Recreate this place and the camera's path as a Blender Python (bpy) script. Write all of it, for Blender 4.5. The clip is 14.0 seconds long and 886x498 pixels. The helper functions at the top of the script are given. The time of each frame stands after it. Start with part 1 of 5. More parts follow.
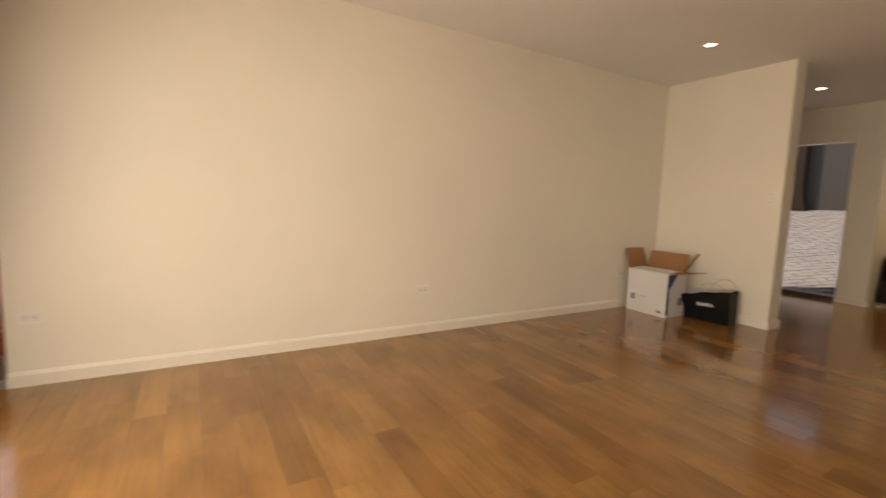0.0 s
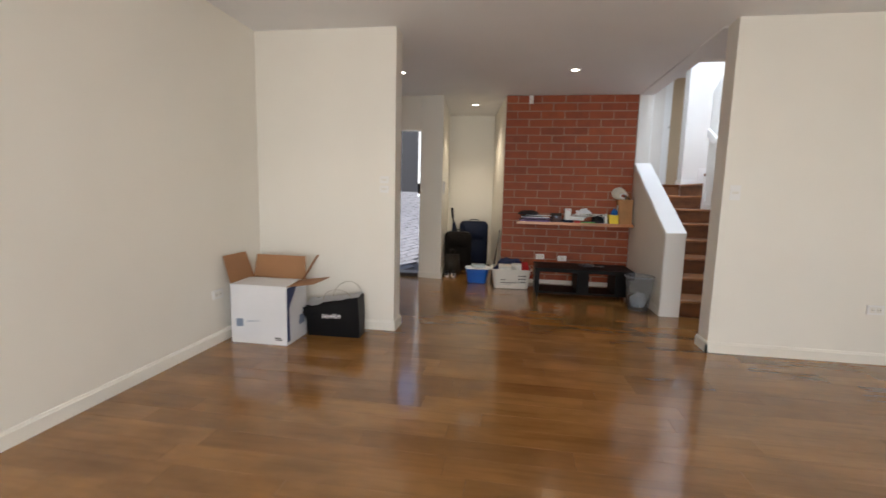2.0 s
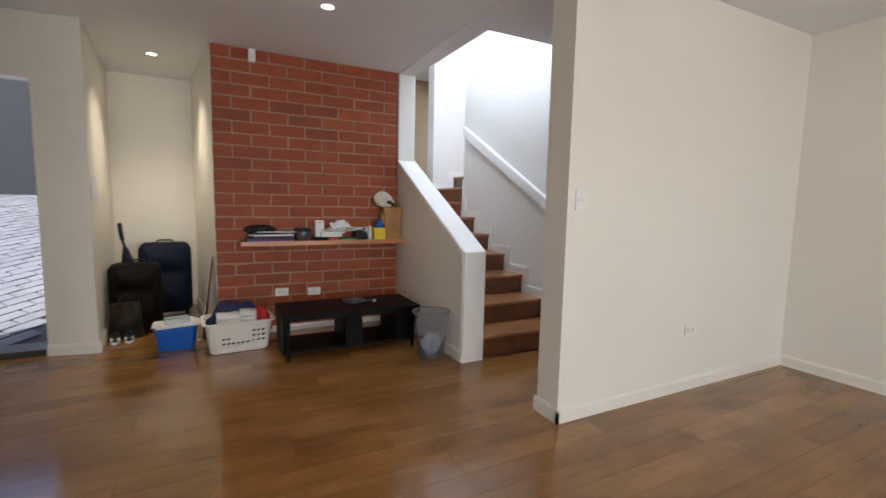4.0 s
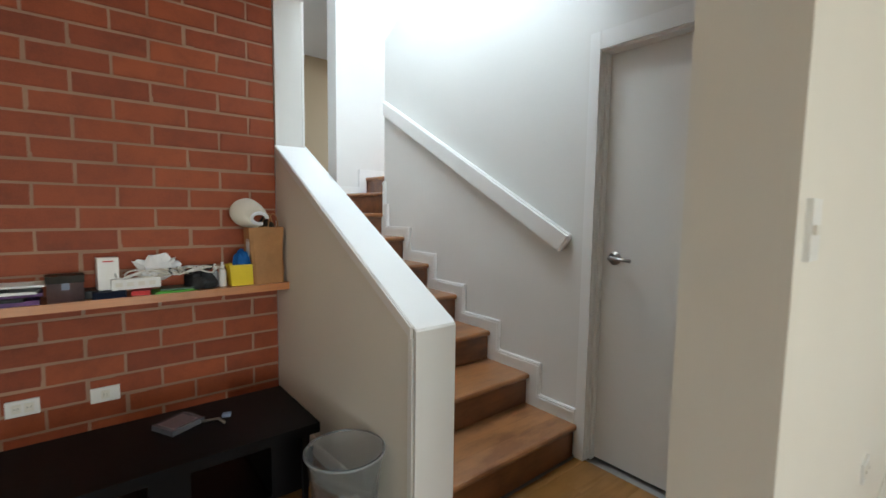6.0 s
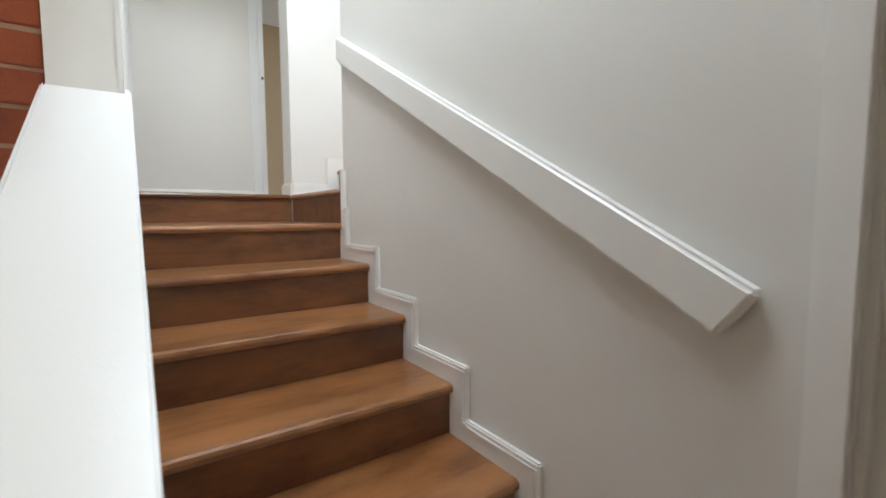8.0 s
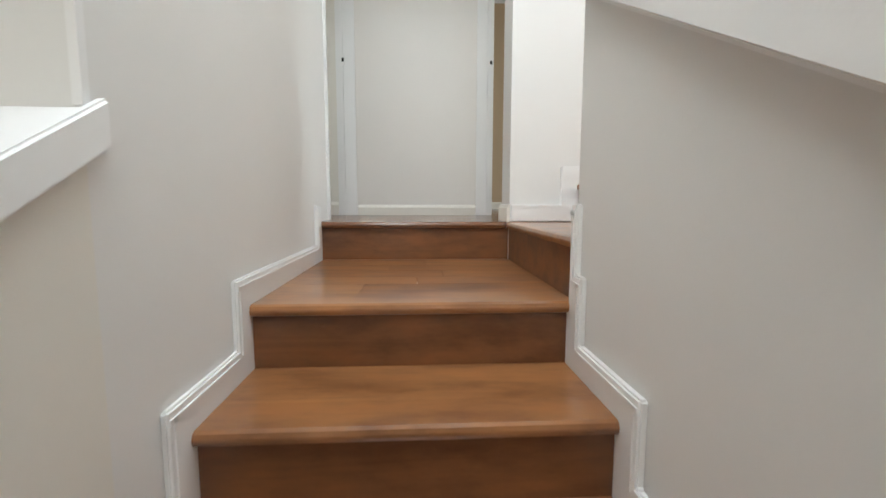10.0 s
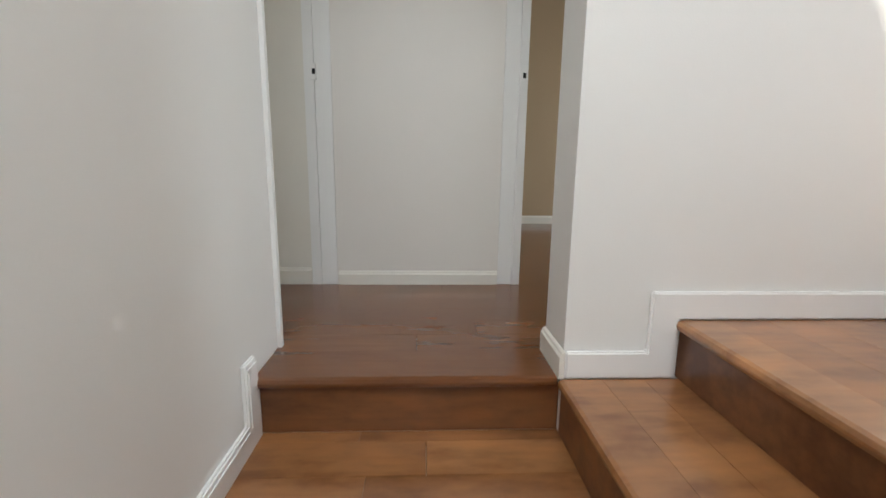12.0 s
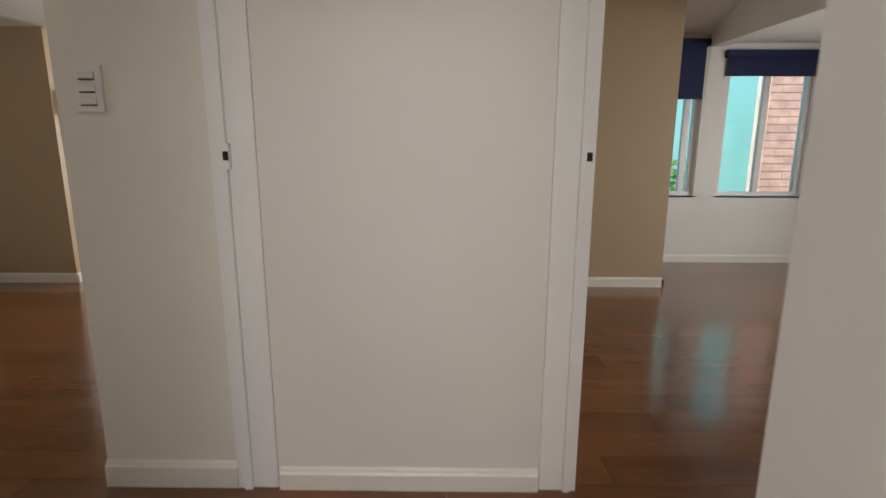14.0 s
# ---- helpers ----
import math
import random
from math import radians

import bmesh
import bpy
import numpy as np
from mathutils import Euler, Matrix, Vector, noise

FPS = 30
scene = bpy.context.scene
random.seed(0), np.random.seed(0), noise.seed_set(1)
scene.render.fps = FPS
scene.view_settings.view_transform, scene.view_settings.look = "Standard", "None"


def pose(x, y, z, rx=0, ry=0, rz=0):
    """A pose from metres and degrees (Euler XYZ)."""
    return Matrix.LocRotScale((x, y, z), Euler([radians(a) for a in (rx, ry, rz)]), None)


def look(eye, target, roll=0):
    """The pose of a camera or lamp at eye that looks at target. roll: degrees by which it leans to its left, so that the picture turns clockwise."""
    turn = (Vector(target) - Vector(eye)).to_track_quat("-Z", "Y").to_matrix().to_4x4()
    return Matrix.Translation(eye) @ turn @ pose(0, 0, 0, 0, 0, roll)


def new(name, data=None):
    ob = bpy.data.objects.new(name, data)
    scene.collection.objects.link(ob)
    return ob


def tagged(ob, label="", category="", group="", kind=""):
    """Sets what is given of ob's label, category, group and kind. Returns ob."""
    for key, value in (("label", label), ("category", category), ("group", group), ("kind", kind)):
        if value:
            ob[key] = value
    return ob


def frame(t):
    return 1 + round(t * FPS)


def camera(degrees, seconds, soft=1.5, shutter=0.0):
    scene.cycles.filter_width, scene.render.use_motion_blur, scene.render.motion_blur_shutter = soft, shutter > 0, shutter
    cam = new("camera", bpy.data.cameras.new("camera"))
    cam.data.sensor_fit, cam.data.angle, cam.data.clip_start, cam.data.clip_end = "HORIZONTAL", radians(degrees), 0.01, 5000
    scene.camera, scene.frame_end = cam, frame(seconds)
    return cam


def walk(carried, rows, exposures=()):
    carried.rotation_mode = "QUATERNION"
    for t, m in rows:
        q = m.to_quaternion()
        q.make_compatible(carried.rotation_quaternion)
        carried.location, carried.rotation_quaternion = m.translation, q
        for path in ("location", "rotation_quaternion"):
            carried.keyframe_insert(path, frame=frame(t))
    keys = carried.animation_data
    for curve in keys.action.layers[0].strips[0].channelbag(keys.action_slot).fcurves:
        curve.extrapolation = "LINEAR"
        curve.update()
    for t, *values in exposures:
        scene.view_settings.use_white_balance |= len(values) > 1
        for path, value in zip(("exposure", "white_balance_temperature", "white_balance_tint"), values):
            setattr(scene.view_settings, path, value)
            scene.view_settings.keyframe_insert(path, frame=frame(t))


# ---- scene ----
PATH = [
    (0, (3.355, -4.972, 1.165), (1.636, -3.975, 0.949), 2.0),
    (0.5, (3.028, -4.798, 1.216), (1.696, -3.323, 0.989), 0.9),
    (1, (2.764, -4.515, 1.223), (1.787, -2.788, 0.972), 0.4),
    (1.5, (2.518, -4.15, 1.245), (1.841, -2.285, 0.986), 0.7),
    (2, (2.304, -3.732, 1.236), (1.996, -1.772, 0.987), 1.4),
    (2.5, (2.181, -3.267, 1.221), (2.231, -1.284, 0.969), 0.7),
    (3, (2.16, -2.771, 1.269), (2.495, -0.814, 1.023), 1.0),
    (3.5, (2.144, -2.267, 1.262), (2.788, -0.386, 1.048), 1.3),
    (3.7, (2.155, -2.094, 1.262), (2.913, -0.255, 1.054), 1.3),
    (5.8, (2.867, -0.281, 1.316), (4.117, 1.269, 1.131), 0.6),
    (6, (2.968, -0.152, 1.326), (4.229, 1.39, 1.152), 0.8),
    (6.5, (3.222, 0.176, 1.3), (4.533, 1.679, 1.151), 0.7),
    (7, (3.481, 0.465, 1.313), (4.844, 1.922, 1.167), 0.7),
    (7.2, (3.592, 0.572, 1.3), (4.967, 2.018, 1.152), 0.5),
    (8, (4.08, 0.92, 1.34), (5.224, 2.553, 1.183), -0.2),
    (8.5, (4.36, 1.12, 1.36), (5.106, 2.967, 1.186), -0.2),
    (9, (4.5, 1.46, 1.4), (4.897, 3.412, 1.226), -0.2),
    (9.3, (4.522, 1.608, 1.434), (4.891, 3.569, 1.292), 0.1),
    (9.5, (4.542, 1.691, 1.475), (4.779, 3.67, 1.309), -0.1),
    (10, (4.544, 1.93, 1.578), (4.661, 3.915, 1.363), 0.1),
    (10.5, (4.572, 2.152, 1.684), (4.696, 4.13, 1.422), 0.5),
    (11, (4.568, 2.372, 1.833), (4.658, 4.348, 1.534), 0.7),
    (11.5, (4.524, 2.597, 1.982), (4.61, 4.566, 1.643), 0.9),
    (12, (4.574, 2.842, 2.103), (4.661, 4.805, 1.734), 0.7),
    (12.5, (4.585, 3.08, 2.226), (4.664, 5.039, 1.828), 0.7),
    (13, (4.613, 3.302, 2.32), (4.635, 5.269, 1.962), 0.5),
    (13.5, (4.651, 3.616, 2.366), (4.649, 5.584, 2.012), 0.4),
    (14, (4.667, 3.847, 2.508), (4.649, 5.817, 2.16), 0.2),
]
cam = camera(90.5, 14.0, soft=1.5, shutter=0.3)
walk(cam, [(t, look(eye, target, roll)) for t, eye, target, roll in PATH],
     exposures=[(0.0, 0.82, 8300, 14), (0.5, 1.22, 7700, 16), (1.0, 1.36, 6700, 13), (1.5, 1.36, 6000, 8), (2.5, 1.32, 5800, 9), (3.5, 1.40, 5650, 9), (5.8, 1.50, 5700, -1), (6.5, 1.48, 5700, -1), (7.2, 1.46, 5900, 3), (9.5, 1.40, 6300, 4), (11.0, 1.14, 6250, 4), (12.0, 0.97, 6350, 6), (12.5, 0.90, 6400, 6), (13.4, 0.68, 6750, 8), (14.0, 0.75, 7000, 13)])

# ---- world, sun and daylight ----
world = bpy.data.worlds.new("sky")
scene.world = world
world.use_nodes = True
wn = world.node_tree.nodes
sky = wn.new("ShaderNodeTexSky")
sky.sky_type = 'NISHITA'
sky.sun_disc = False
sky.sun_elevation = radians(58)
sky.sun_rotation = radians(239)
wn["Background"].inputs["Strength"].default_value = 0.15
world.node_tree.links.new(sky.outputs[0], wn["Background"].inputs["Color"])


def lamp(name, kind, energy, color, matrix, size=1.0, size_y=None):
    data = bpy.data.lights.new(name, kind)
    data.energy, data.color = energy, color
    ob = new(name, data)
    ob.matrix_world = matrix
    if kind == "AREA":
        data.shape, data.size, data.size_y = "RECTANGLE", size, size_y or size
    elif kind == "SUN":
        data.angle = size
    elif kind == "SPOT":
        data.spot_size, data.spot_blend, data.shadow_soft_size = radians(118), 0.8, size
    return ob


sun_way = Vector((0.45, 0.27, -0.85))
lamp("sun", "SUN", 5.0, (1.0, 0.95, 0.87), look((0, 0, 20), Vector((0, 0, 20)) + sun_way), radians(0.6))
# daylight through the patio doors, the skylight over the stairs and the left room's window
lamp("patio_daylight", "AREA", 53, (1.0, 0.93, 0.82), look((2.85, -5.98, 1.25), (2.8, -2.6, 0.35)), 3.8, 1.9)
lamp("skylight_daylight", "AREA", 30, (0.94, 0.97, 1.0), look((4.78, 2.0, 5.2), (4.72, 1.95, 0)), 1.25, 1.6)
# added fill in an unseen high opening, brightens the right stair wall
lamp("stair_side_fill", "AREA", 11.5, (0.95, 0.97, 1.0), look((4.085, 1.92, 3.75), (5.0, 1.9, 2.2)), 1.1, 1.0)
lamp("left_room_window_daylight", "AREA", 5, (0.88, 0.95, 1.0), look((1.262, 8.54, 2.62), (4.0, 8.0, 2.2)), 1.0, 0.75)
# added fill from an unseen side opening, lifts the dark bedroom
lamp("bedroom_side_fill", "AREA", 29, (0.92, 0.97, 1.0), look((9.18, 6.3, 2.75), (6.5, 6.3, 2.4)), 1.3, 1.0)
# added fill from an unseen far opening, lifts the left room
lamp("left_room_far_fill", "AREA", 38, (0.92, 0.97, 1.0), look((3.0, 9.88, 2.7), (2.7, 6.0, 2.0)), 1.5, 1.0)

# ---- materials ----


class Nodes:
    def __init__(self, name):
        self.mat = bpy.data.materials.new(name)
        self.mat.use_nodes = True
        self.tree = self.mat.node_tree
        self.bsdf = self.tree.nodes["Principled BSDF"]

    def add(self, kind, **values):
        n = self.tree.nodes.new("ShaderNode" + kind)
        for k, v in values.items():
            n.inputs[k.replace("_", " ")].default_value = v
        return n

    def link(self, a, b):
        self.tree.links.new(a, b)

    def ramp(self, source, stops):
        r = self.add("ValToRGB")
        el = r.color_ramp.elements
        while len(el) < len(stops):
            el.new(0.5)
        for e, (p, c) in zip(el, stops):
            e.position, e.color = p, (*c, 1)
        self.link(source, r.inputs["Fac"])
        return r.outputs["Color"]

    def mix(self, fac, a, b, blend="MIX"):
        m = self.tree.nodes.new("ShaderNodeMix")
        m.data_type, m.blend_type = "RGBA", blend
        for sock, v in ((m.inputs["Factor"], fac), (m.inputs["A"], a), (m.inputs["B"], b)):
            if hasattr(v, "is_output"):
                self.link(v, sock)
            else:
                sock.default_value = v if not isinstance(v, tuple) else (*v, 1)
        return m.outputs["Result"]

    def bump(self, height, strength, distance=0.01):
        b = self.add("Bump", Strength=strength, Distance=distance)
        self.link(height, b.inputs["Height"])
        self.link(b.outputs[0], self.bsdf.inputs["Normal"])


def shade(c, k):
    return tuple(min(1.0, v * k) for v in c)


def surface(name, color, rough=0.6, metal=0.0, vary=0.12, scale=3.0, grain=60.0, relief=0.15, coat=0.0, spec=0.5):
    """A surface with tone varied at two scales and a fine relief."""
    n = Nodes(name)
    tex = n.add("TexCoord")
    big, fine = n.add("TexNoise", Scale=scale, Detail=4.0), n.add("TexNoise", Scale=grain, Detail=3.0)
    for t in (big, fine):
        n.link(tex.outputs["Object"], t.inputs["Vector"])
    c = n.ramp(big.outputs["Fac"], [(0.3, shade(color, 1 - vary)), (0.7, shade(color, 1 + vary * 0.6))])
    c2 = n.ramp(fine.outputs["Fac"], [(0.3, (1 - vary * 0.5,) * 3), (0.7, (1.0,) * 3)])
    n.link(n.mix(1.0, c, c2, "MULTIPLY"), n.bsdf.inputs["Base Color"])
    r = n.add("MapRange", To_Min=rough * 0.85, To_Max=min(1, rough * 1.15))
    n.link(big.outputs["Fac"], r.inputs["Value"])
    n.link(r.outputs[0], n.bsdf.inputs["Roughness"])
    n.bsdf.inputs["Metallic"].default_value = metal
    n.bsdf.inputs["Coat Weight"].default_value = coat
    n.bsdf.inputs["Specular IOR Level"].default_value = spec
    if relief:
        n.bump(fine.outputs["Fac"], relief, 0.003)
    return n.mat


def wood(name, tones, rough, joined=False, along=0, coat=0.3, sway_share=0.45, rub_share=1.0, gloss=0.65):
    """Boards along one axis; each board has its own tone and its own place in the grain."""
    n = Nodes(name)
    tex = n.add("TexCoord")
    if joined:
        rnd = n.add("NewGeometry").outputs["Random Per Island"]
    else:
        rnd = n.add("ObjectInfo").outputs["Random"]
    shift = n.add("VectorMath")
    shift.operation = "MULTIPLY_ADD"
    comb = n.add("CombineXYZ")
    for k in range(3):
        n.link(rnd, comb.inputs[k])
    n.link(comb.outputs[0], shift.inputs[0])
    shift.inputs[1].default_value = (37, 53, 71)
    n.link(tex.outputs["Object"], shift.inputs[2])
    stretch = n.add("Mapping")
    s = [26.0, 26.0, 26.0]
    s[along] = 1.6
    stretch.inputs["Scale"].default_value = s
    n.link(shift.outputs[0], stretch.inputs["Vector"])
    grain = n.add("TexNoise", Scale=1.0, Detail=6.0, Roughness=0.62, Distortion=0.7)
    n.link(stretch.outputs[0], grain.inputs["Vector"])
    cloud = n.add("TexNoise", Scale=2.2, Detail=3.0)
    n.link(shift.outputs[0], cloud.inputs["Vector"])
    base = n.ramp(rnd, [(i / (len(tones) - 1), c) for i, c in enumerate(tones)])
    g = n.ramp(grain.outputs["Fac"], [(0.25, (0.78, 0.74, 0.70)), (0.52, (1, 1, 1)), (0.80, (0.92, 0.89, 0.86))])
    cl = n.ramp(cloud.outputs["Fac"], [(0.28, (0.82, 0.79, 0.76)), (0.72, (1.12, 1.10, 1.06))])
    c = n.mix(1.0, n.mix(1.0, base, g, "MULTIPLY"), cl, "MULTIPLY")
    # rubbed and darkened varnish that runs across the boards
    place = n.add("NewGeometry")
    wear = n.add("TexNoise", Scale=2.6 * rub_share, Detail=5.0, Roughness=0.6)
    drawn = n.add("Mapping")
    drawn.inputs["Scale"].default_value = (0.7, 1.7, 1.7)
    n.link(place.outputs["Position"], drawn.inputs["Vector"])
    n.link(drawn.outputs[0], wear.inputs["Vector"])
    k = rub_share
    rub = n.ramp(wear.outputs["Fac"], [(0.36, (1 - 0.16 * k, 1 - 0.20 * k, 1 - 0.23 * k)), (0.50, (1, 1, 1)), (0.64, (1 + 0.12 * k, 1 + 0.10 * k, 1 + 0.06 * k))])
    n.link(n.mix(1.0, c, rub, "MULTIPLY"), n.bsdf.inputs["Base Color"])
    r = n.add("MapRange", To_Min=rough * 0.9, To_Max=rough * 1.25)
    n.link(wear.outputs["Fac"], r.inputs["Value"])
    n.link(r.outputs[0], n.bsdf.inputs["Roughness"])
    n.bsdf.inputs["Coat Weight"].default_value = coat
    n.bsdf.inputs["Coat Roughness"].default_value = rough * gloss
    sway = n.add("TexNoise", Scale=9.0, Detail=2.0)
    n.link(shift.outputs[0], sway.inputs["Vector"])
    both = n.add("Math")
    both.operation = "MULTIPLY_ADD"
    n.link(grain.outputs["Fac"], both.inputs[0])
    both.inputs[1].default_value = 0.12
    wave = n.add("Math")
    wave.operation = "MULTIPLY"
    wave.inputs[1].default_value = sway_share
    n.link(sway.outputs["Fac"], wave.inputs[0])
    n.link(wave.outputs[0], both.inputs[2])
    n.bump(both.outputs[0], 0.10, 0.006)
    return n.mat


def paint(name, color, rough=0.55, dirt=0.06):
    """Rolled wall paint: faint roller relief, broad uneven tone, a few smudges."""
    n = Nodes(name)
    geo = n.add("NewGeometry")
    big = n.add("TexNoise", Scale=0.9, Detail=5.0)
    roll = n.add("TexNoise", Scale=170.0, Detail=2.0)
    spot = n.add("TexNoise", Scale=6.0, Detail=6.0, Roughness=0.7)
    for t in (big, roll, spot):
        n.link(geo.outputs["Position"], t.inputs["Vector"])
    c = n.ramp(big.outputs["Fac"], [(0.3, shade(color, 1 - dirt)), (0.7, color)])
    s = n.ramp(spot.outputs["Fac"], [(0.20, (0.93, 0.92, 0.90)), (0.30, (1, 1, 1))])
    n.link(n.mix(1.0, c, s, "MULTIPLY"), n.bsdf.inputs["Base Color"])
    n.bsdf.inputs["Roughness"].default_value = rough
    n.bump(roll.outputs["Fac"], 0.12, 0.002)
    return n.mat


def clear(name, color, rough=0.02, ior=1.45, through_share=1.0):
    n = Nodes(name)
    n.bsdf.inputs["Base Color"].default_value = (*color, 1)
    n.bsdf.inputs["Transmission Weight"].default_value = through_share
    n.bsdf.inputs["Roughness"].default_value = rough
    n.bsdf.inputs["IOR"].default_value = ior
    return n.mat


def glow(name, color, strength):
    n = Nodes(name)
    n.bsdf.inputs["Emission Color"].default_value = (*color, 1)
    n.bsdf.inputs["Emission Strength"].default_value = strength
    return n.mat


def brickwork(name, tones):
    """Fired clay: a tone for each brick, sandy grain and dark fire marks."""
    n = Nodes(name)
    tex, info = n.add("TexCoord"), n.add("ObjectInfo")
    geo = n.add("NewGeometry")
    spots = n.add("TexNoise", Scale=9.0, Detail=5.0, Roughness=0.65)
    grain = n.add("TexNoise", Scale=140.0, Detail=3.0)
    n.link(geo.outputs["Position"], spots.inputs["Vector"])
    n.link(geo.outputs["Position"], grain.inputs["Vector"])
    base = n.ramp(info.outputs["Random"], [(i / (len(tones) - 1), c) for i, c in enumerate(tones)])
    s = n.ramp(spots.outputs["Fac"], [(0.28, (0.74, 0.70, 0.68)), (0.55, (1, 1, 1)), (0.8, (1.10, 1.1, 1.08))])
    g = n.ramp(grain.outputs["Fac"], [(0.3, (0.86, 0.84, 0.82)), (0.7, (1, 1, 1))])
    n.link(n.mix(1.0, n.mix(1.0, base, s, "MULTIPLY"), g, "MULTIPLY"), n.bsdf.inputs["Base Color"])
    n.bsdf.inputs["Roughness"].default_value = 0.62
    n.bump(grain.outputs["Fac"], 0.35, 0.004)
    return n.mat


WALL = paint("cream_wall_paint", (0.80, 0.765, 0.69))
WHITE = paint("white_stair_paint", (0.79, 0.775, 0.745))
TRIM = paint("white_gloss_trim_paint", (0.85, 0.84, 0.82), 0.32, 0.03)
TRIM_CREAM = paint("cream_gloss_trim_paint", (0.81, 0.775, 0.70), 0.38, 0.05)
CEIL = paint("white_ceiling_paint", (0.82, 0.815, 0.815), 0.8)
BEIGE = paint("beige_room_paint", (0.46, 0.34, 0.215))
OAK = [(0.222, 0.104, 0.028), (0.285, 0.143, 0.041), (0.250, 0.122, 0.034), (0.325, 0.170, 0.052), (0.265, 0.130, 0.037)]
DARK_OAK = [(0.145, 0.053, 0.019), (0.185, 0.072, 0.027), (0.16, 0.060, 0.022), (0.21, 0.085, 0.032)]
STEP_OAK = [(0.235, 0.098, 0.034), (0.31, 0.138, 0.050), (0.27, 0.115, 0.040), (0.35, 0.165, 0.064)]
FLOOR = wood("varnished_floor_boards", OAK, 0.15)
FLOOR_FAR = wood("varnished_floor_boards_far", OAK, 0.15, joined=True)
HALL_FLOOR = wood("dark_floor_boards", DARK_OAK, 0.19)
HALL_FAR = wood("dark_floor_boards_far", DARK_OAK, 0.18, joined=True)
STEP = wood("varnished_step_boards", STEP_OAK, 0.34, coat=0.7, sway_share=0.12, rub_share=2.0, gloss=0.42)
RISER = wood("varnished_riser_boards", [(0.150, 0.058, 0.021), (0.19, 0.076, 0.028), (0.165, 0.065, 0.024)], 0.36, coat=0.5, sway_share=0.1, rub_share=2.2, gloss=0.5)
SHELF_WOOD = wood("orange_pine_shelf", [(0.50, 0.21, 0.075), (0.52, 0.22, 0.08)], 0.35)
BRICK = brickwork("red_brick", [(0.27, 0.050, 0.011), (0.34, 0.070, 0.015), (0.30, 0.057, 0.012), (0.37, 0.080, 0.018), (0.245, 0.044, 0.010)])
MORTAR = surface("pinkish_mortar", (0.40, 0.245, 0.165), 0.9, vary=0.2, grain=180, relief=0.5)
BLACK_WOOD = surface("black_stained_wood", (0.004, 0.0035, 0.004), 0.5, vary=0.3, grain=90, spec=0.12)
CARTON = surface("brown_corrugated_board", (0.36, 0.185, 0.085), 0.8, vary=0.12, grain=120)
CARTON_WHITE = surface("white_printed_board", (0.74, 0.74, 0.76), 0.5, vary=0.05, grain=80)
NAVY = surface("navy_print", (0.015, 0.03, 0.12), 0.45)
GREY_PRINT = surface("grey_blue_print", (0.22, 0.27, 0.38), 0.5)
BLACK_PAPER = surface("black_laminated_paper", (0.005, 0.005, 0.006), 0.45, vary=0.3, spec=0.2)
WHITE_PAPER = surface("white_paper", (0.80, 0.80, 0.82), 0.7, vary=0.06)
STRING = surface("pale_twine", (0.55, 0.50, 0.42), 0.8)
PLASTIC_WHITE = surface("white_plastic", (0.80, 0.79, 0.77), 0.35, vary=0.03)
PLASTIC_CREAM = surface("cream_plastic", (0.74, 0.71, 0.64), 0.4, vary=0.05)
PLASTIC_BLUE = surface("blue_plastic", (0.012, 0.11, 0.48), 0.35, vary=0.1)
PLASTIC_YELLOW = surface("yellow_plastic", (0.80, 0.62, 0.02), 0.35, vary=0.06)
PLASTIC_DARK = surface("dark_plastic", (0.012, 0.012, 0.014), 0.5, vary=0.2, spec=0.3)
# near-black fill, painted in for the shade inside small holes and slots
HOLE = surface("hole_shade", (0.006, 0.005, 0.005), 0.9)
CASE_NAVY = surface("navy_suitcase_fabric", (0.008, 0.013, 0.034), 0.7, vary=0.3, grain=220, relief=0.3, spec=0.2)
CASE_DARK = surface("dark_brown_suitcase_fabric", (0.010, 0.007, 0.006), 0.75, vary=0.4, grain=220, relief=0.3, spec=0.15)
LEATHER = surface("worn_olive_leather", (0.030, 0.022, 0.013), 0.6, vary=0.6, scale=14, grain=70, spec=0.3)
CLOTH_NAVY = surface("navy_cloth", (0.012, 0.020, 0.075), 0.9, vary=0.2, grain=200, relief=0.4)
CLOTH_RED = surface("red_cloth", (0.42, 0.012, 0.012), 0.9, vary=0.2, grain=200, relief=0.4)
CLOTH_WHITE = surface("white_towel_cloth", (0.72, 0.70, 0.66), 0.95, vary=0.08, grain=250, relief=0.5)
CLOTH_BLUE = surface("bright_blue_cloth", (0.01, 0.12, 0.42), 0.8, vary=0.2, grain=160, relief=0.4)
KRAFT = surface("kraft_paper", (0.42, 0.215, 0.085), 0.75, vary=0.14, scale=9, grain=90, relief=0.3)
VISOR = surface("pale_canvas", (0.66, 0.60, 0.50), 0.85, vary=0.08, grain=220)
STEEL = surface("brushed_steel", (0.36, 0.34, 0.32), 0.3, 1.0, vary=0.06)
GREEN = surface("green_print", (0.10, 0.38, 0.03), 0.5)
RED = surface("red_print", (0.55, 0.02, 0.02), 0.5)
PURPLE = surface("purple_print", (0.11, 0.03, 0.16), 0.5)
MAUVE = surface("mauve_leather", (0.11, 0.075, 0.08), 0.45, vary=0.3)
BIN_CLEAR = clear("smoky_clear_plastic", (0.76, 0.79, 0.82), 0.12, 1.2, 0.92)
GLASS = clear("window_glass", (0.97, 0.99, 0.98), 0.0, 1.10)
TINT = surface("blue_roller_cloth", (0.012, 0.020, 0.075), 0.8, vary=0.1, grain=300, relief=0.3)
BLIND_PALE = surface("pale_roller_cloth", (0.50, 0.46, 0.42), 0.85, vary=0.05, grain=300)
ALU = surface("white_window_frame", (0.78, 0.79, 0.80), 0.35, vary=0.03)
